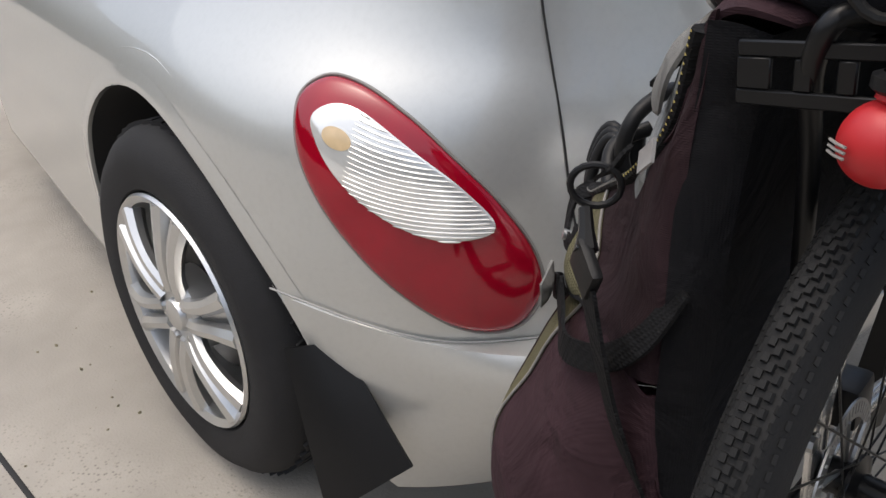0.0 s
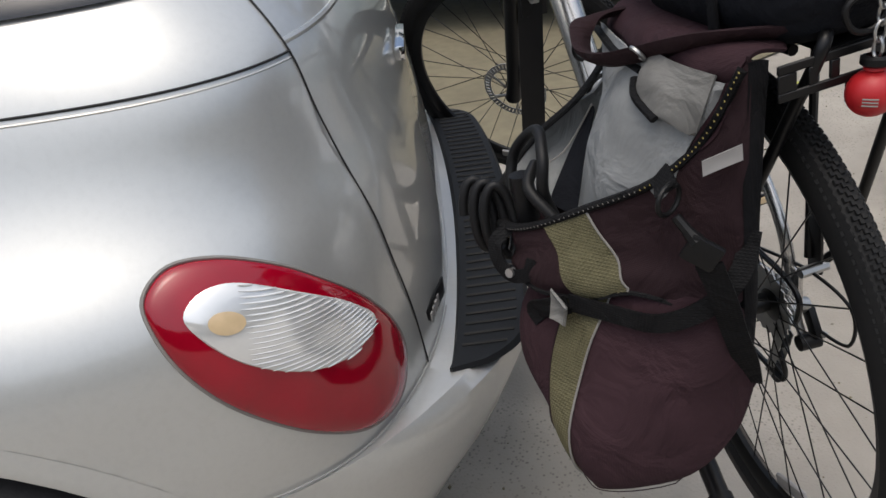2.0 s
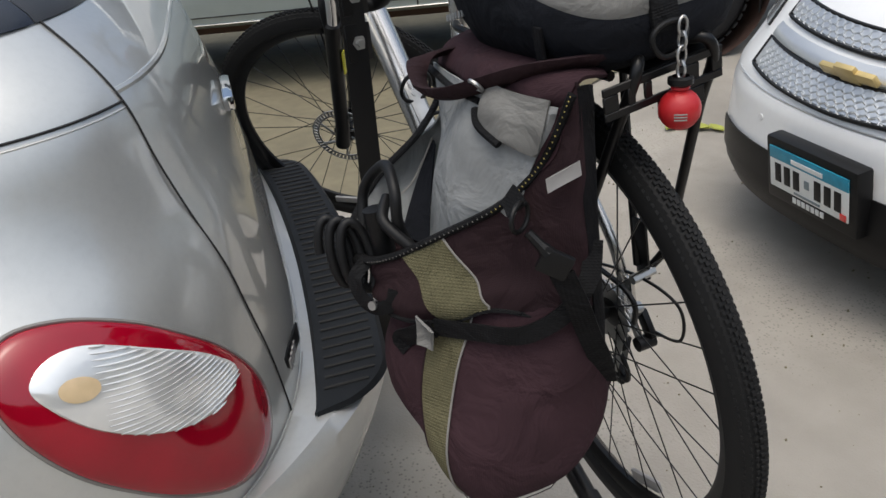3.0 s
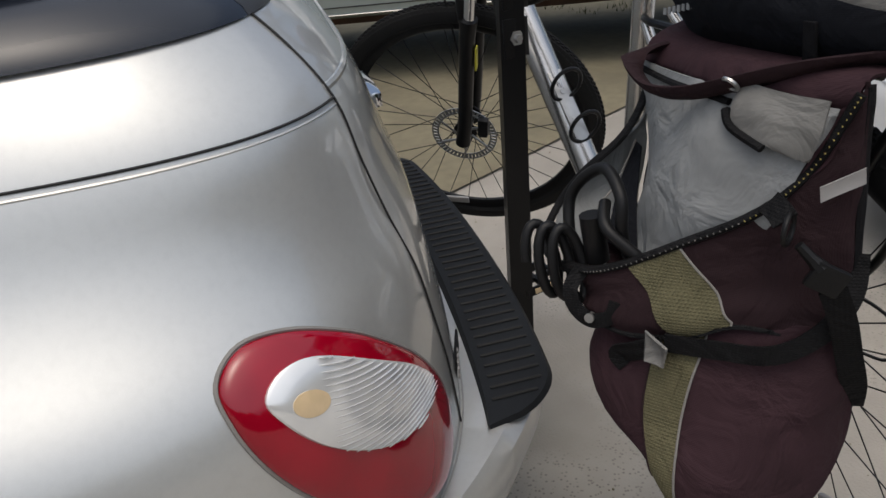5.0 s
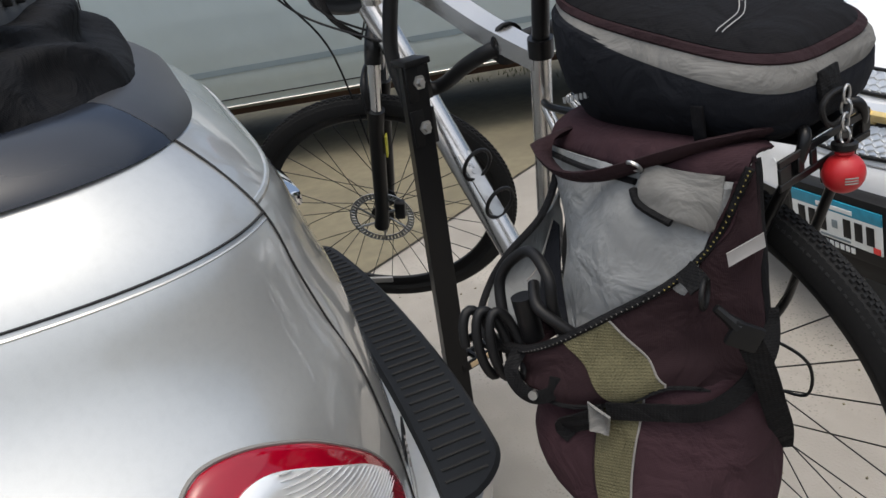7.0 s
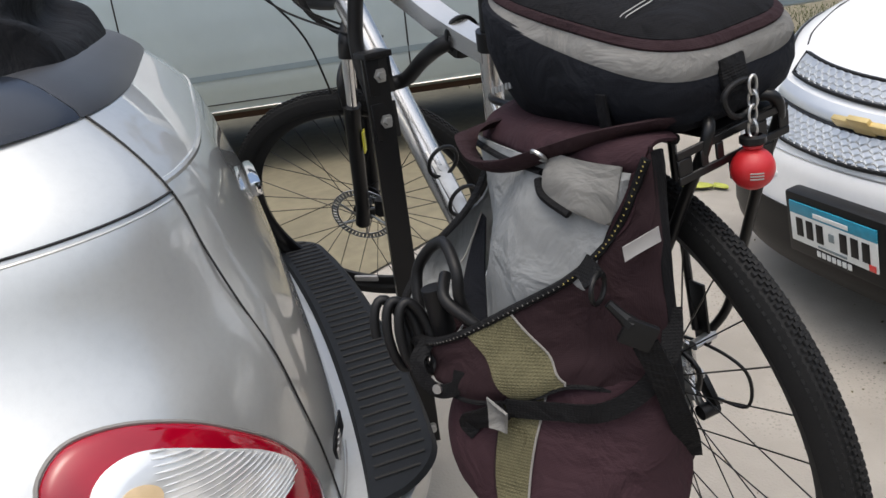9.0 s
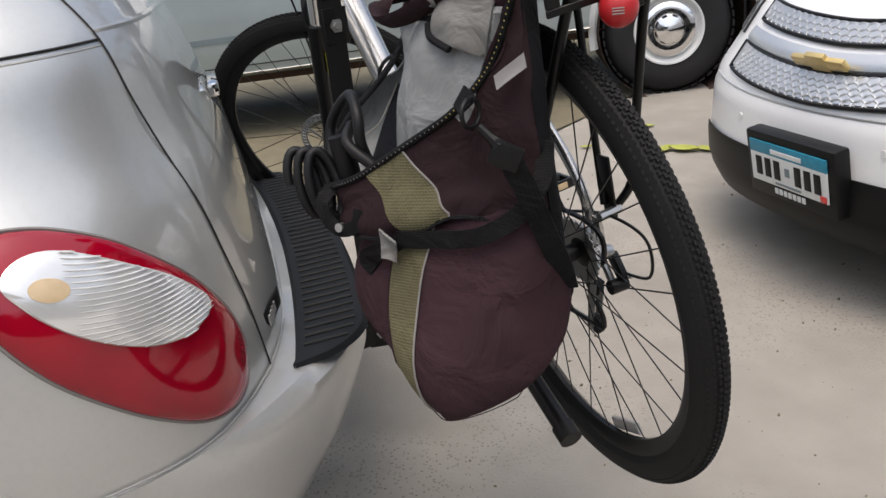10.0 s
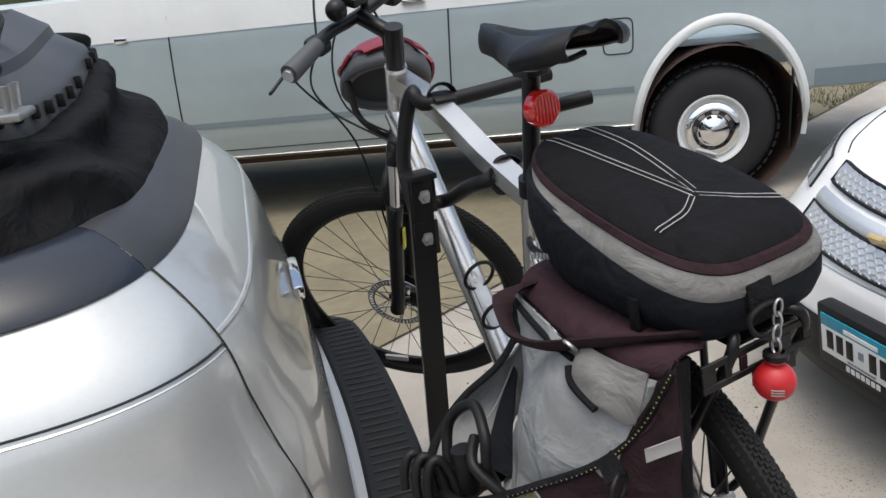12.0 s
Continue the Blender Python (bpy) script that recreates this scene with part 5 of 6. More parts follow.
GUS = [
    [V(0.490, -0.222, 0.907), V(0.500, -0.250, 0.915), V(0.503, -0.268, 0.932)],
    [V(0.510, -0.175, 0.862), V(0.515, -0.220, 0.852), V(0.505, -0.262, 0.845)],
    [V(0.517, -0.142, 0.825), V(0.500, -0.180, 0.808), V(0.470, -0.215, 0.800)],
    [V(0.490, -0.105, 0.790), V(0.460, -0.125, 0.772), V(0.430, -0.150, 0.765)],
]
part("gusset", sheet(cloth(GUS, 6, 0.006, 2.2, 20), 0.003), "grey_cloth", pan, "grey folded gusset")
part("inner_pocket", sheet(cloth([[V(0.494, -0.246, 0.892), V(0.476, -0.240, 0.892)], [V(0.478, -0.205, 0.842), V(0.448, -0.212, 0.830)], [V(0.440, -0.158, 0.792), V(0.405, -0.182, 0.780)]], 5, 0.003), 0.003), "navy_cloth", pan)
part("pocket_piping", tube(spline([V(0.494, -0.244, 0.896), V(0.480, -0.202, 0.848), V(0.470, -0.170, 0.835)], 6), 0.0012, 5), "piping", pan)
part("mouth_edge", tube(spline([V(0.525, -0.29, 0.985), V(0.503, -0.262, 0.945), V(0.488, -0.218, 0.908), V(0.510, -0.173, 0.864), V(0.518, -0.139, 0.826), V(0.495, -0.100, 0.792), V(0.440, -0.085, 0.785), V(0.388, -0.084, 0.798)], 6), 0.0065, 8, flat=0.6), "strap", pan)
part("side_panel", sheet(cloth([[V(0.205, -0.262, 1.0), V(0.192, -0.275, 1.012), V(0.187, -0.268, 1.018)], [V(0.215, -0.24, 0.95), V(0.208, -0.25, 0.945), V(0.20, -0.256, 0.955)], [V(0.225, -0.225, 0.905), V(0.225, -0.228, 0.92), V(0.222, -0.23, 0.92)], [V(0.24, -0.215, 0.85), V(0.24, -0.214, 0.87), V(0.24, -0.208, 0.895)]], 6, 0.002, 6.1), 0.003), "burgundy", pan)
# top flap and its pocket
TOP = [
    [V(0.535, -0.29, 0.975), V(0.43, -0.268, 0.98), V(0.33, -0.250, 0.985), V(0.25, -0.252, 0.99), V(0.190, -0.270, 1.0)],
    [V(0.53, -0.283, 0.992), V(0.43, -0.260, 0.998), V(0.33, -0.243, 1.004), V(0.25, -0.245, 1.008), V(0.189, -0.266, 1.018)],
    [V(0.54, -0.31, 1.015), V(0.43, -0.285, 1.022), V(0.33, -0.268, 1.028), V(0.25, -0.265, 1.032), V(0.190, -0.284, 1.032)],
    [V(0.54, -0.38, 1.03), V(0.43, -0.38, 1.03), V(0.33, -0.38, 1.03), V(0.25, -0.345, 1.03), V(0.196, -0.318, 1.025)],
]
part("top_flap", sheet(cloth(TOP, 6, 0.004, 5.5, 14), 0.004), "burgundy", pan, "burgundy top flap")
FL = [[V(0.300, -0.236, 1.012), V(0.255, -0.240, 1.012), V(0.208, -0.255, 1.008)], [V(0.298, -0.222, 0.995), V(0.252, -0.222, 0.990), V(0.204, -0.243, 0.982)], [V(0.292, -0.214, 0.976), V(0.250, -0.214, 0.966), V(0.210, -0.236, 0.955)]]
part("pocket_flap", sheet(cloth(FL, 6, 0.006, 3.3, 22), 0.003), "beige_cloth", pan, "pale pocket flap")
part("pocket_zip", tube(spline([V(0.305, -0.216, 0.988), V(0.288, -0.209, 0.974), V(0.245, -0.210, 0.962)], 5), 0.005, 6, flat=0.7), "strap", pan)
part("top_zip", tube(spline([V(0.53, -0.268, 0.985), V(0.44, -0.248, 0.985), V(0.37, -0.232, 0.99), V(0.31, -0.226, 0.992)], 6), 0.005, 6, flat=0.7), "strap", pan)
part("carry_handle", tube(spline([V(0.50, -0.29, 1.01), V(0.49, -0.235, 1.005), V(0.42, -0.205, 0.990), V(0.36, -0.208, 0.995), V(0.307, -0.226, 1.012), V(0.24, -0.262, 1.035), V(0.20, -0.33, 1.04)], 7), 0.015, 8, flat=0.35, up=(0.3, -0.6, 0.8)), "burgundy_dark", pan, "webbing carry handle")
part("eyelet", tube([V(0.303, -0.219, 1.014) + V(0.0085 * math.cos(a), 0.006 * math.sin(a), 0.0085 * math.sin(a) * 0.8) for a in [2 * math.pi * i / 18 for i in range(18)]], 0.0025, 6, closed=True), "steel", pan, "metal eyelet")
# inner board against the rack
part("back_board", patch((V(0.180, -0.298, 0.62), V(0.44, -0.31, 0.68), V(0.53, -0.35, 1.02), V(0.19, -0.288, 1.01)), 8, 8, 0.0, 0.002, 0, 0.006), "black_cloth", pan)

part("rear_panel", sheet(cloth([[V(0.187, -0.270, 1.024), V(0.194, -0.286, 1.022), V(0.204, -0.300, 1.016)], [V(0.180, -0.272, 0.90), V(0.186, -0.287, 0.90), V(0.198, -0.300, 0.90)], [V(0.174, -0.276, 0.78), V(0.180, -0.290, 0.78), V(0.195, -0.302, 0.78)], [V(0.170, -0.282, 0.66), V(0.178, -0.294, 0.655), V(0.192, -0.304, 0.66)]], 5, 0.003, 7.7), 0.004), "black_cloth", pan, "black rear face of the pannier")


def webbing(pts, w=0.0125, name="strap"):
    p = spline(pts, 6)
    rows_ = []
    for i, q in enumerate(p):
        d = (p[min(i + 1, len(p) - 1)] - p[max(i - 1, 0)]).normalized()
        out_ = V(-0.75, 0.66, 0.1)
        s_ = d.cross(out_).normalized()
        rows_.append([q + s_ * w, q + s_ * w * 0.3, q - s_ * w * 0.3, q - s_ * w])
    return part(name, sheet(rows_, 0.003), "strap", pan)


webbing([V(0.224, -0.206, 0.912), V(0.209, -0.204, 0.907), V(0.198, -0.201, 0.902)], 0.013)
part("d_ring", tube([V(0.193, -0.200, 0.897) + V(0.009 * math.cos(a), -0.016 * math.cos(a), 0.016 * math.sin(a)) for a in [2 * math.pi * i / 18 for i in range(18)]], 0.0028, 8, closed=True), "black_plastic", pan)
part("snap_hook", tube([V(0.180, -0.201, 0.884), V(0.171, -0.209, 0.871), V(0.163, -0.215, 0.861)], [0.005, 0.006, 0.009], 8), "black_plastic", pan)
bx = V(0.158, -0.219, 0.850)
part("buckle", box(bmesh.new(), (0.010, 0.036, 0.030), bx, Matrix.Rotation(radians(-35), 3, "Z") @ Matrix.Rotation(radians(28), 3, "X"), 0.004), "black_plastic", pan)
webbing([V(0.155, -0.225, 0.838), V(0.150, -0.240, 0.798), V(0.150, -0.256, 0.750), V(0.153, -0.274, 0.705), V(0.163, -0.288, 0.665)], 0.0135)
webbing([V(0.178, -0.284, 0.850), V(0.166, -0.268, 0.810), V(0.169, -0.236, 0.775), V(0.186, -0.190, 0.755), V(0.232, -0.155, 0.748), V(0.276, -0.122, 0.745)], 0.011)
webbing([V(0.276, -0.120, 0.743), V(0.30, -0.10, 0.728), V(0.325, -0.095, 0.712), V(0.315, -0.10, 0.70)], 0.012)
part("grey_tab", patch((V(0.287, -0.104, 0.762), V(0.258, -0.112, 0.750), V(0.262, -0.110, 0.722), V(0.282, -0.098, 0.725)), 6, 6, 0.008, 0.002, 2, 0.003), "beige_cloth", pan)
part("reflective_tape", patch((V(0.192, -0.234, 0.932), V(0.164, -0.258, 0.955), V(0.162, -0.259, 0.939), V(0.190, -0.235, 0.916)), 8, 2, 0.002, 0, 0, 0.002), "reflective", pan, "silver reflective tape")
webbing([V(0.385, -0.085, 0.800), V(0.380, -0.066, 0.785), V(0.370, -0.066, 0.763), V(0.353, -0.076, 0.750), V(0.338, -0.093, 0.756), V(0.335, -0.10, 0.775)], 0.009)
part("rivet", tube([V(0.355, -0.078, 0.753), V(0.350, -0.071, 0.755)], 0.006, 10), "steel", pan)
part("zip_tag", tube([V(0.39, -0.110, 0.69), V(0.385, -0.102, 0.668)], 0.005, 6, flat=0.4), "gold", pan)

# ---- coiled cable lock in the mouth of the pannier ----
lock = thing("cable_lock", "black coiled bicycle cable lock stuffed into the pannier", "lock")
pts = []
for i in range(70):
    a = 2 * math.pi * i / 24
    pts.append(V(0.442 - 0.0075 * i / 12 + 0.012 * math.sin(a), -0.058 - 0.0 + 0.016 * math.cos(a) - 0.010 * i / 24, 0.800 + 0.043 * math.sin(a)))
part("coil", tube(pts, 0.0065, 10), "black_plastic", lock)
part("coil", tube(spline([V(0.43, -0.10, 0.79), V(0.46, -0.12, 0.86), V(0.42, -0.14, 0.905), V(0.37, -0.13, 0.89), V(0.36, -0.125, 0.85), V(0.37, -0.14, 0.81)], 8), 0.0075, 10), "black_plastic", lock)
part("coil", tube(spline([V(0.40, -0.13, 0.87), V(0.37, -0.11, 0.855), V(0.34, -0.125, 0.83), V(0.32, -0.15, 0.80)], 8), 0.0075, 10), "black_plastic", lock)
part("lock_body", tube([V(0.40, -0.11, 0.86), V(0.395, -0.115, 0.80)], 0.015, 12), "black_plastic", lock)
part("lock_pin", tube([V(0.345, -0.12, 0.835), V(0.325, -0.13, 0.815)], 0.004, 8), "steel", lock)

# ---- the white car ----
WH = Matrix.Translation((0.859, -1.516, 0)) @ Matrix.Rotation(radians(-11), 4, "Z")
wc = thing("white_car", "white hatchback with honeycomb grille parked nose first", "car", WH)
NZ = (0.13, 0.20, 0.25, 0.36, 0.50, 0.56, 0.62, 0.68, 0.74, 0.80, 0.85, 0.92, 1.0)
NF = (-0.16, -0.02, 0.0, 0.0, -0.015, -0.04, -0.09, -0.14, -0.185, -0.25, -0.36, -0.65, -1.15)
NW = (0.80, 0.86, 0.885, 0.895, 0.895, 0.89, 0.885, 0.88, 0.87, 0.85, 0.82, 0.78, 0.72)


def nose(lat, z, out=0.0):
    n = 2.6
    W = np.interp(z, NZ, NW)
    q = min(abs(lat) / W, 1)
    return Vector((lat, np.interp(z, NZ, NF) - 0.9 * (1 - (1 - q ** n) ** (1 / n)) + out, z))


def nose_ring(z, cols=60):
    W = float(np.interp(z, NZ, NW))
    row = []
    for i in range(cols + 1):
        a = -math.pi / 2 + math.pi * i / cols
        row.append(nose(W * math.copysign(abs(math.sin(a)) ** (2 / 2.6), a), z))
    f0 = [Vector((-W, -1.6 - 2.6 * k / 3, z)) for k in (3, 2, 1, 0)]
    f1 = [Vector((W, -1.6 - 2.6 * k / 3, z)) for k in (0, 1, 2, 3)]
    return f0 + row + f1


levels = [0.295 + 0.705 * i / 40 for i in range(41)]
rows = [nose_ring(z) for z in levels]
rows.append([Vector((p.x * 0.6, p.y - 0.3, 1.03)) for p in rows[-1]])
rows.append([Vector((p.x * 0.05, p.y - 0.5, 1.05)) for p in rows[-1]])
part("body", sheet(rows), "white_paint", wc, "glossy white bodywork")
part("lower_lip", sheet([nose_ring(z) for z in (0.13, 0.16, 0.20, 0.225, 0.25, 0.275, 0.30)]), "black_plastic", wc, "black lower lip")
for a, b, z0, z1, nm in ((-0.56, 0.56, 0.29, 0.385, "lower_intake"),):
    part(nm, sheet([[nose(a + (b - a) * i / 40, z0 + (z1 - z0) * j / 4, 0.006) for i in range(41)] for j in range(5)], 0.004), "black_plastic", wc)


def grille(zb, zt, half, drop, name):
    """A band of hexagon cells between two edges that fall towards the middle."""
    g_ = part(name, sheet([[nose(lat, zb + (zt - zb) * j / 4 - drop * (1 - (abs(lat) / half) ** 1.5), 0.004) for lat in [half * (i - 24) / 24 for i in range(49)]] for j in range(5)], 0.004), "mesh_grille", wc)
    bm = bmesh.new()
    cell = 0.017
    nrow = int((zt - zb) / (cell * 0.87)) + 1
    for r in range(nrow):
        for c in range(-int(half / cell / 2) + 1, int(half / cell / 2)):
            lat = (c + 0.5 * (r % 2)) * cell * 2
            z = zb + (r + 0.5) * (zt - zb) / nrow
            pts_ = [nose(lat + 1.02 * cell * math.cos(a), z - drop * (1 - (min(abs(lat), half) / half) ** 1.5) + 0.62 * cell * math.sin(a), 0.009) for a in [math.pi / 6 + math.pi / 3 * k for k in range(6)]]
            sweep(bm, pts_, 0.0028, 4, closed=True)
    part("honeycomb", bm, "mesh_grille", g_, "silver honeycomb mesh")
    ring = [nose(half * (i - 20) / 20, zt + 0.006 - drop * (1 - (abs(i - 20) / 20) ** 1.5), 0.008) for i in range(41)] + [nose(half * (20 - i) / 20, zb - 0.006 - drop * (1 - (abs(20 - i) / 20) ** 1.5), 0.008) for i in range(41)]
    part("surround", tube(ring, 0.006, 6, closed=True), "black_plastic", g_)
    return g_


grille(0.585, 0.645, 0.44, 0.035, "lower_grille")
grille(0.715, 0.758, 0.42, 0.03, "upper_grille")
bar_rows = [[nose(lat, 0.655 + 0.035 * j / 3 - 0.03 * (1 - (abs(lat) / 0.43) ** 1.5), 0.010 + 0.008 * math.sin(j / 3 * math.pi)) for lat in [0.43 * (i - 20) / 20 for i in range(41)]] for j in range(4)]
part("centre_bar", sheet(bar_rows, 0.004), "mesh_grille", wc, "satin silver centre bar")
part("emblem", box(bmesh.new(), (0.19, 0.016, 0.034), nose(0, 0.645, 0.046), Matrix.Rotation(radians(-38), 3, "X"), 0.004), "gold", wc, "plain gold emblem")
part("emblem_block", box(bmesh.new(), (0.07, 0.016, 0.058), nose(0, 0.645, 0.047), Matrix.Rotation(radians(-38), 3, "X"), 0.004), "gold", wc)
for k in (-1, 1):
    hl = [[nose(k * (0.53 + 0.26 * i / 12), 0.66 + 0.035 * (i / 12) + (0.09 + 0.03 * i / 12) * j / 4, 0.006) for i in range(13)] for j in range(5)]
    part("headlamp", sheet(hl, 0.006), "headlamp", wc, "clear headlamp")
    part("headlamp_trim", tube([r[0] for r in hl] + hl[-1], 0.005, 6), "black_plastic", wc)
    part("sensor", tube([nose(k * 0.275, 0.462, 0.001), nose(k * 0.275, 0.462, 0.004)], 0.010, 14), "white_paint", wc)
    part("bonnet_gap", tube([nose(k * (0.46 + 0.22 * i / 12), 0.775 + 0.13 * i / 12, 0.001) for i in range(13)], 0.0025, 5), "black_gap", wc)
part("bumper_gap", tube([nose(0.55 * (i - 20) / 20, 0.545 - 0.02 * (1 - (abs(i - 20) / 20) ** 1.5), 0.001) for i in range(41)], 0.003, 5), "mesh_grille", wc)
# number plate in its black holder: bars stand for its characters
pl = new("number_plate")
pl.parent = wc
TLT = Matrix.Rotation(radians(-8), 3, "X")
C0 = Vector((-0.03, 0.045, 0.374))
part("holder", box(bmesh.new(), (0.345, 0.05, 0.19), C0 + Vector((0, -0.028, 0)), TLT, 0.010), "black_plastic", pl)
part("plate", box(bmesh.new(), (0.300, 0.004, 0.118), C0 + TLT @ Vector((0, 0.001, 0.004)), TLT, 0.0015), "plate_white", pl)
part("plate_band", box(bmesh.new(), (0.300, 0.0045, 0.036), C0 + TLT @ Vector((0, 0.001, 0.050)), TLT, 0.001), "plate_blue", pl)
for i, x in enumerate((0.115, 0.078, 0.041, -0.041, -0.078, -0.115)):
    part("character_bar", box(bmesh.new(), (0.024, 0.002, 0.056), C0 + TLT @ Vector((x, 0.004, -0.006)), TLT, 0.0005), "black_plastic", pl)
part("centre_mark", box(bmesh.new(), (0.018, 0.002, 0.024), C0 + TLT @ Vector((0, 0.004, -0.004)), TLT, 0.0005), "truck_stripe", pl)
part("title_bar", box(bmesh.new(), (0.12, 0.002, 0.013), C0 + TLT @ Vector((0, 0.0045, 0.046)), TLT, 0.0005), "plate_white", pl)
part("slogan_bar", box(bmesh.new(), (0.10, 0.002, 0.006), C0 + TLT @ Vector((0, 0.004, -0.046)), TLT, 0.0005), "truck_stripe", pl)
for i in range(7):
    part("frame_letter_bar", box(bmesh.new(), (0.013, 0.002, 0.017), C0 + TLT @ Vector((0.054 - 0.018 * i, 0.0005, -0.072)), TLT, 0.0005), "plate_white", pl)
part("sticker", box(bmesh.new(), (0.022, 0.002, 0.018), C0 + TLT @ Vector((-0.134, 0.004, -0.044)), TLT, 0.0005), "reflector", pl)
for k in (-1, 1):
    w_ = new("wheel")
    w_.parent = wc
    car_wheel(w_, (0.80 * k, -0.98, 0.335), k < 0)
    # dark sleeve round the tyre, modelled to stand for the shade inside the arch
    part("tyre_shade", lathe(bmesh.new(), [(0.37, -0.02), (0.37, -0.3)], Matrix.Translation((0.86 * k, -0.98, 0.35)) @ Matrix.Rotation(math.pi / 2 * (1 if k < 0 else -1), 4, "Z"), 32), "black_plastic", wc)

# ---- the old pickup truck ----
TK = Matrix(((0.859, 0.511, 0, 3.075), (-0.511, 0.859, 0, -3.16), (0, 0, 1, 0), (0, 0, 0, 1)))
tk = thing("pickup_truck", "old blue-silver pickup truck with white wheel arch lip", "truck", TK)
TZ = (0.43, 0.46, 0.60, 0.80, 1.0, 1.2, 1.35, 1.5, 1.85)
TX = (0.06, 0.03, 0.0, -0.012, -0.015, -0.008, 0.01, 0.04, 0.16)


def flank(v, z, out=0.0):
    return Vector((np.interp(z, TZ, TX) - out, v, z))


TR, TC = 0.47, 0.40
vs_ = [-2.0 + 6.6 * i / 264 for i in range(265)]
zs_ = [0.43 + 0.0322 * i for i in range(35)]
bm = bmesh.new()
g = [[bm.verts.new(flank(v, z)) for v in vs_] for z in zs_]
for i in range(len(zs_) - 1):
    for j in range(len(vs_) - 1):
        if vs_[j] < -0.3 and zs_[i] < 0.58:
            continue
        f = bm.faces.new((g[i][j], g[i][j + 1], g[i + 1][j + 1], g[i + 1][j]))
gone = {v for v in bm.verts if math.hypot(v.co.y - 0.02, (v.co.z - TC) * 0.78) < TR}
edge = {o for v in gone for e in v.link_edges for o in e.verts} - gone
bmesh.ops.delete(bm, geom=list(gone), context="VERTS")
for v in edge:
    if v.is_valid and v.co.z > 0.45:
        d = Vector((v.co.y - 0.02, (v.co.z - TC) * 0.78)).normalized() * TR
        v.co = flank(0.02 + d.x, max(TC + d.y / 0.78, 0.44))
bmesh.ops.delete(bm, geom=[v for v in bm.verts if not v.link_faces], context="VERTS")
tb = part("body_side", bm, "truck_paint", tk, "faded blue-silver body side")
tb.modifiers.new("depth", "SOLIDIFY").thickness = 0.01
# white upper half
part("upper_panel", sheet([[flank(-2.0 + 6.6 * i / 60, z, 0.004) for i in range(61)] for z in (1.235, 1.30, 1.4, 1.5)], 0.003), "truck_white", tk, "white upper body band")
part("stripe", sheet([[flank(0.52 + 4.0 * i / 40, z, 0.003) for i in range(41)] for z in (0.655, 0.69)], 0.002), "truck_stripe", tk)
part("stripe", sheet([[flank(-2.0 + 1.5 * i / 20, z, 0.003) for i in range(21)] for z in (0.60, 0.66, 0.70)], 0.002), "truck_stripe", tk)
a_ = [radians(-8 + 196 * i / 40) for i in range(41)]
part("arch_lip", sheet([[flank(0.02 + (TR + o) * math.cos(a), TC + (TR + o) * math.sin(a) / 0.78, h) for a in a_[::-1]] for o, h in ((-0.005, -0.01), (0.0, 0.010), (0.014, 0.017), (0.030, 0.012), (0.042, 0.0))], 0.004), "truck_white", tk, "chipped white arch lip")
part("sill_trim", tube([flank(0.50, 0.452, 0.008), flank(4.6, 0.452, 0.008)], 0.010, 8, flat=0.6), "steel", tk)
part("rocker", sheet([[(0.07 + 0.06 * j, 0.45 + 4.1 * i / 20, 0.43 - 0.03 * j) for i in range(21)] for j in range(3)], 0.004), "rust", tk, "rusty lower sill")
part("underbody", box(bmesh.new(), (1.5, 3.7, 0.12), (0.95, 2.35, 0.44), bevel=0.02), "black_plastic", tk)
for v in (3.3, 1.57):
    part("door_gap", tube([flank(v + 0.05 * (1.45 - z), z, 0.001) for z in [0.46 + 1.04 * i / 20 for i in range(21)]], 0.005, 6), "black_gap", tk)
part("door_gap", tube([flank(v, 0.50, 0.001) for v in (1.62, 2.5, 3.34)], 0.004, 6), "black_gap", tk)
q = [flank(0.61 + 0.085 * math.copysign(abs(math.cos(a)) ** 0.35, math.cos(a)), 0.985 + 0.10 * math.copysign(abs(math.sin(a)) ** 0.35, math.sin(a)), 0.002) for a in [2 * math.pi * i / 48 for i in range(48)]]
part("fuel_flap_gap", tube(q, 0.004, 6, closed=True), "black_gap", tk)
part("emblem", box(bmesh.new(), (0.008, 0.08, 0.035), flank(3.62, 1.24, 0.008), bevel=0.003), "chrome", tk)
part("door_handle", box(bmesh.new(), (0.03, 0.14, 0.03), flank(1.78, 1.30, 0.02), bevel=0.01), "chrome", tk)
bm = lathe(bmesh.new(), [(0.46, 0.02), (0.47, -0.5), (0.02, -0.5)], Matrix.Translation((0.0, 0.02, TC + 0.02)) @ Matrix.Rotation(math.pi / 2, 4, "Z"), 32)
part("wheel_housing", bm, "rust", tk)
part("mud_flap", box(bmesh.new(), (0.012, 0.16, 0.52), (0.06, -0.40, 0.50), Matrix.Rotation(radians(70), 3, "Z"), 0.004), "black_plastic", tk)
tw = new("wheel")
tw.parent = tk
m_ = Matrix.Translation((0.03, 0.06, 0.385)) @ Matrix.Rotation(math.pi / 2, 4, "Z")
R_ = 0.385
part("tyre", lathe(bmesh.new(), [(0.20, 0.0), (0.215, 0.02), (0.27, 0.03), (0.33, 0.022), (0.355, 0.004), (0.368, -0.02), (R_, -0.06), (R_, -0.17), (0.35, -0.21), (0.2, -0.21)], m_, 64), "tyre", tw)
bm = bmesh.new()
for i in range(44):
    for y in (-0.03, -0.075, -0.12, -0.165):
        mm = m_ @ Matrix.Rotation(2 * math.pi * (i + 8 * y) / 44, 4, "Y") @ Matrix.Translation((R_ + 0.001, y, 0))
        bmesh.ops.create_cube(bm, size=1, matrix=mm @ Matrix.Diagonal((0.012, 0.034, 0.038, 1)))
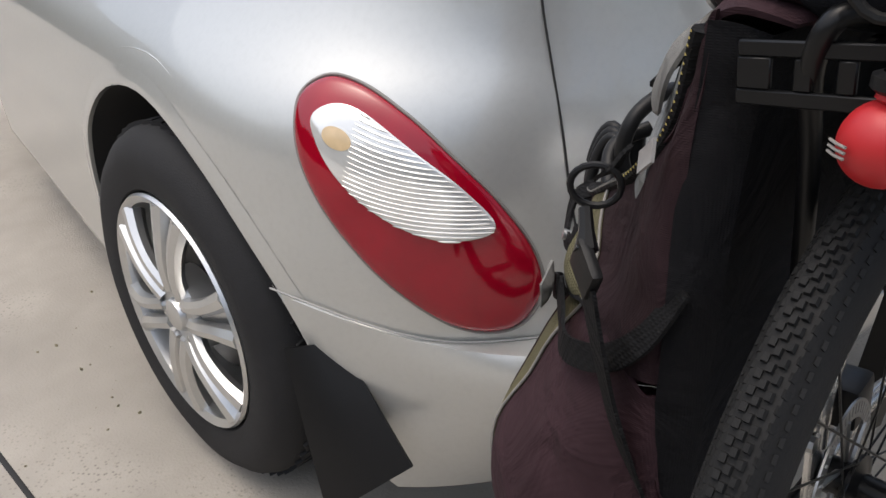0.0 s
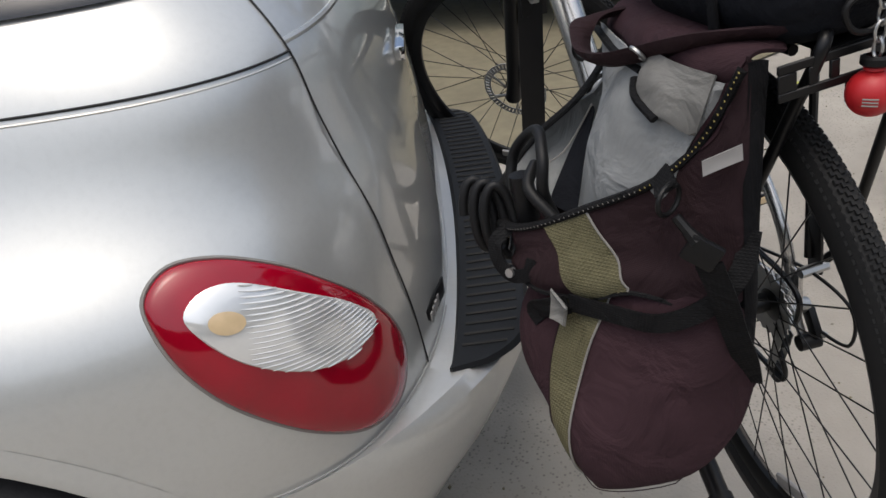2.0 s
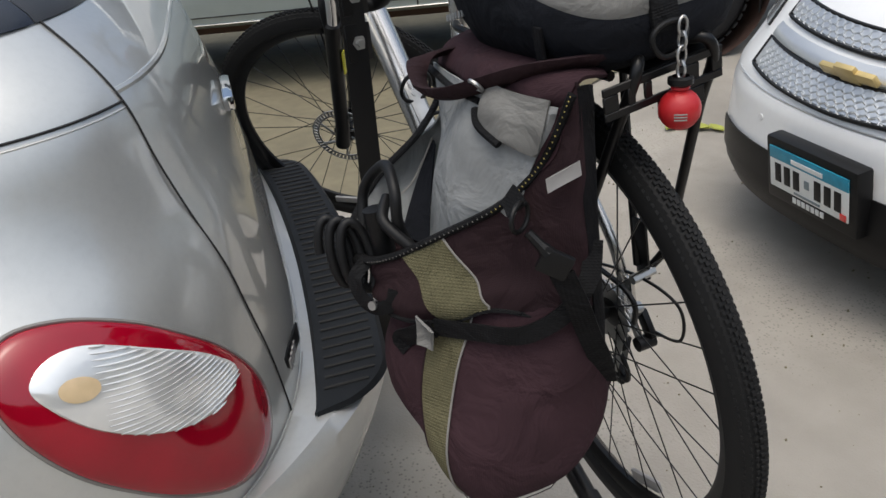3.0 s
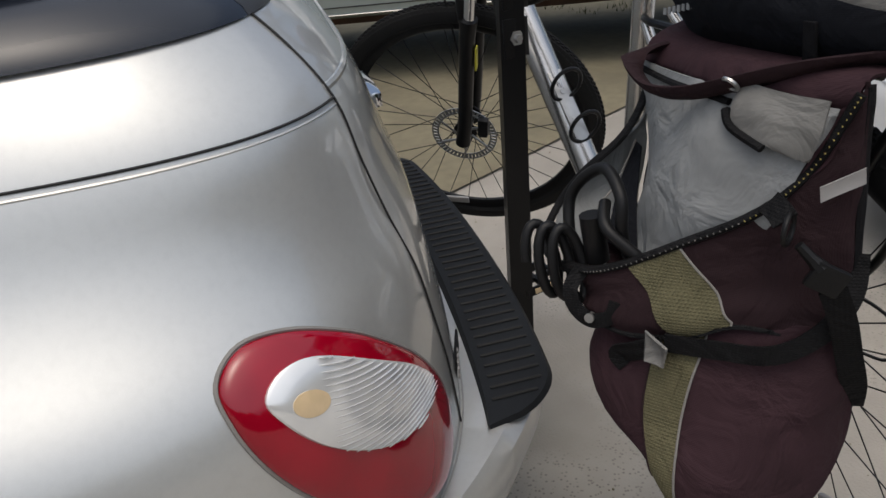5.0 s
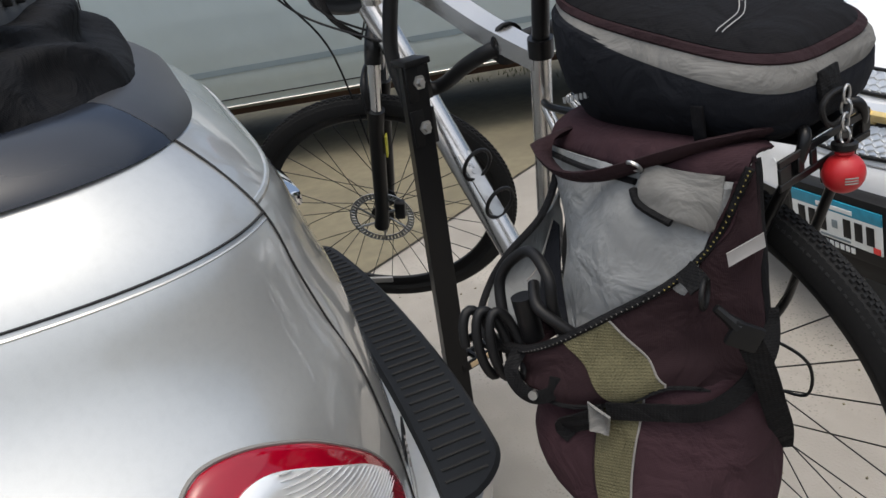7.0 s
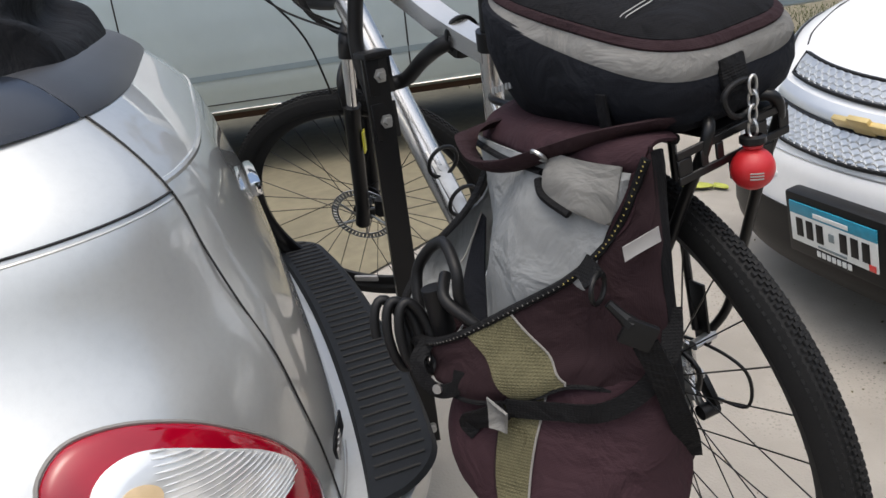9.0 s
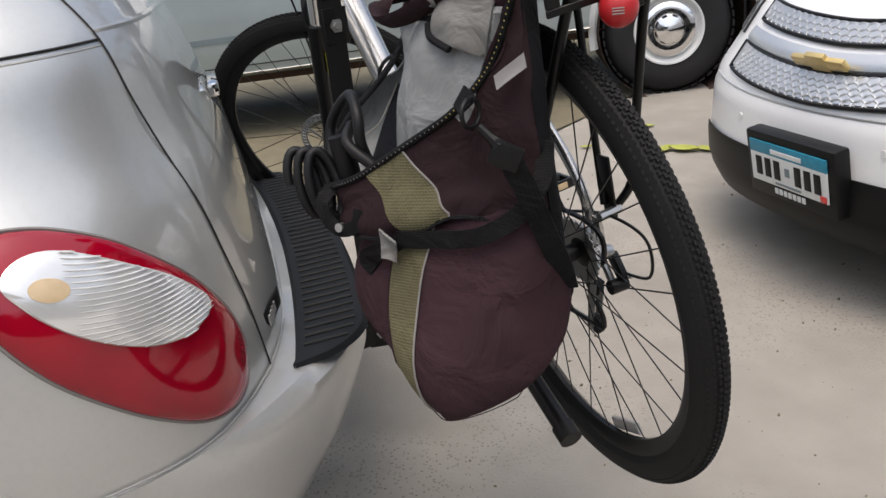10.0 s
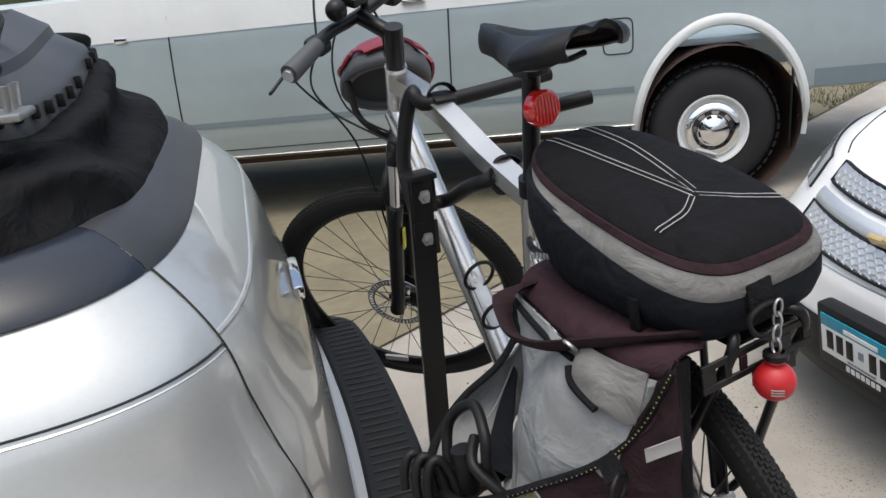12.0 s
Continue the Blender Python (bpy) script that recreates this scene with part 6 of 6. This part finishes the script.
part("tread", bm, "tyre", tw, smooth=False)
rim_ = part("rim", lathe(bmesh.new(), [(0.212, 0.012), (0.208, 0.026), (0.198, 0.024), (0.188, 0.006), (0.178, -0.012), (0.150, -0.014)], m_, 48), "truck_white", tw, "worn white rim")
cap = part("hub_cap", lathe(bmesh.new(), [(0.165, -0.012), (0.16, 0.008), (0.14, 0.02), (0.118, 0.024), (0.10, 0.018), (0.088, 0.020), (0.078, 0.042), (0.04, 0.055), (0.012, 0.062), (0.0001, 0.062)], m_, 48), "chrome", tw, "chrome hub cap")
for i in range(8):
    mm = m_ @ Matrix.Rotation(2 * math.pi * i / 8 + 0.3, 4, "Y") @ Matrix.Translation((0.108, 0.022, 0))
    bm = bmesh.new()
    bmesh.ops.create_cube(bm, size=1, matrix=mm @ Matrix.Diagonal((0.018, 0.008, 0.04, 1)))
    part("cap_slot", bm, "black_gap", cap)
bm = bmesh.new()
for z0, z1, x0, x1, v0, v1 in ((1.5, 2.0, 0.05, 0.25, 1.7, 4.2),):
    box(bm, (1.5, 2.5, 0.5), (0.85, 2.95, 1.75), bevel=0.12, segs=3)
part("cab", bm, "truck_white", tk)
part("cab_window", box(bmesh.new(), (0.02, 1.1, 0.34), (0.09, 2.5, 1.74), Matrix.Rotation(radians(3), 3, "Y"), 0.02), "glass", tk)
part("far_side", box(bmesh.new(), (0.02, 6.4, 1.0), (1.75, 1.3, 1.0), bevel=0.005), "truck_paint", tk)
part("bed_floor", box(bmesh.new(), (1.6, 3.4, 0.04), (0.9, -0.1, 0.9), bevel=0.005), "truck_paint", tk)

# ---- grass strip, kerb line, leaves and distance ----
GO = Vector((4.25, -5.55, 0))
ga = Vector((0.355, -0.935, 0))
gn = Vector((0.935, 0.355, 0))
bm = bmesh.new()
vs = [bm.verts.new(GO + ga * a + gn * b + Vector((0, 0, z))) for a, b, z in ((-8, 0.0, 0.012), (14, 0.0, 0.012), (14, 9, 0.05), (-8, 9, 0.05))]
bm.faces.new(vs)
verge = part("verge", bm, "soil")
tagged(verge, "dry soil verge with thin grass", "verge", kind="structure")
rng = random.Random(4)
bm = bmesh.new()
for i in range(9000):
    a, b = rng.uniform(-2.0, 4.5), rng.random() ** 1.6 * 4.0
    p = GO + ga * a + gn * b + Vector((0, 0, 0.012 + 0.004 * b))
    if noise.noise(p * 2.2) < -0.12:
        continue
    h, t = rng.uniform(0.02, 0.06), rng.uniform(0, 6.28)
    s = Vector((math.cos(t), math.sin(t), 0))
    k = Vector((rng.uniform(-1, 1), rng.uniform(-1, 1), 0)) * h * 0.6
    bm.faces.new([bm.verts.new(q) for q in (p - s * 0.004, p + s * 0.004, p + k + Vector((0, 0, h)))])
gr = part("grass", bm, "grass", smooth=False)
tagged(gr, "short patchy dry green grass blades", "grass", kind="stuff")
for x, y, rot, s in ((2.13, -2.30, 0.4, 0.075), (2.20, -2.24, 1.9, 0.06), (2.05, -2.36, 3.0, 0.05), (2.55, -2.05, 0.9, 0.03), (2.6, -2.5, 0.2, 0.03), (4.0, -4.6, 0.3, 0.05), (4.1, -4.9, 1.4, 0.05)):
    lf = [[(s * (u - 0.5) * 2, s * 0.55 * w * math.sin(math.pi * min(max(u, 0.02), 0.98)) ** 0.7, 0.006 + 0.25 * s * (w * w * 0.6 + (u - 0.5) ** 2 * 0.9)) for w in (-1, -0.5, 0, 0.5, 1)] for u in [i / 8 for i in range(9)]]
    o = part("fallen_leaf", sheet(lf, 0.0006), "leaf")
    o.matrix_world = pose(x, y, 0.002, 0, 0, math.degrees(rot))
    tagged(o, "curled yellow-green leaf fallen on the concrete", "leaf", "fallen leaves")
# grit and pebbles on the paving
rng = random.Random(21)
bm = bmesh.new()
for i in range(1500):
    p = Vector((rng.uniform(-0.6, 3.2), rng.uniform(-2.6, 1.6), 0))
    if noise.noise(p * 1.3) < -0.15:
        continue
    r = 0.0012 + 0.0045 * rng.random() ** 3
    m_ = Matrix.Translation(p + Vector((0, 0, r * 0.4))) @ Matrix.Rotation(rng.uniform(0, 6), 4, (rng.random(), rng.random(), 1)) @ Matrix.Diagonal((1.3, 1, 0.7, 1))
    q = [bm.verts.new(m_ @ Vector(v) * 1.0) for v in ((r, 0, 0), (-r, 0, 0), (0, r, 0), (0, -r, 0), (0, 0, r), (0, 0, -r))]
    for a, b, c in ((0, 2, 4), (2, 1, 4), (1, 3, 4), (3, 0, 4), (2, 0, 5), (1, 2, 5), (3, 1, 5), (0, 3, 5)):
        bm.faces.new((q[a], q[b], q[c]))
grit = part("gravel", bm, "soil", smooth=False)
tagged(grit, "loose grit and small pebbles on the concrete", "gravel", kind="stuff")
# unseen hedge-like backdrops that close the place; the taller two darken car reflections
rng = random.Random(9)
for nm, pos, size, mat in (("backdrop", (30, -10, 2.0), (1.0, 90, 4.0), "backdrop"), ("backdrop", (0, -40, 2.0), (90, 1.0, 4.0), "backdrop"), ("backdrop", (-22, 0, 3.5), (1.0, 90, 7.0), "backdrop"), ("backdrop", (0, 30, 3.5), (90, 1.0, 7.0), "backdrop")):
    rows = []
    n_ = 60
    for i in range(n_ + 1):
        t = (i / n_ - 0.5) * 90
        col = []
        for j in range(7):
            h = size[2] * j / 6
            d = 0.7 * noise.noise(Vector((t * 0.5, h, pos[0])))
            hh = h * (1 + 0.25 * noise.noise(Vector((t * 0.3, 3.0, pos[1]))))
            col.append((pos[0] + d, pos[1] + t, hh) if size[0] < 2 else (pos[0] + t, pos[1] + d, hh))
        rows.append(col)
    o = part(nm, sheet(rows), mat)
    tagged(o, "unseen dark green backdrop added to close the place and darken reflections", "hedge", kind="structure")
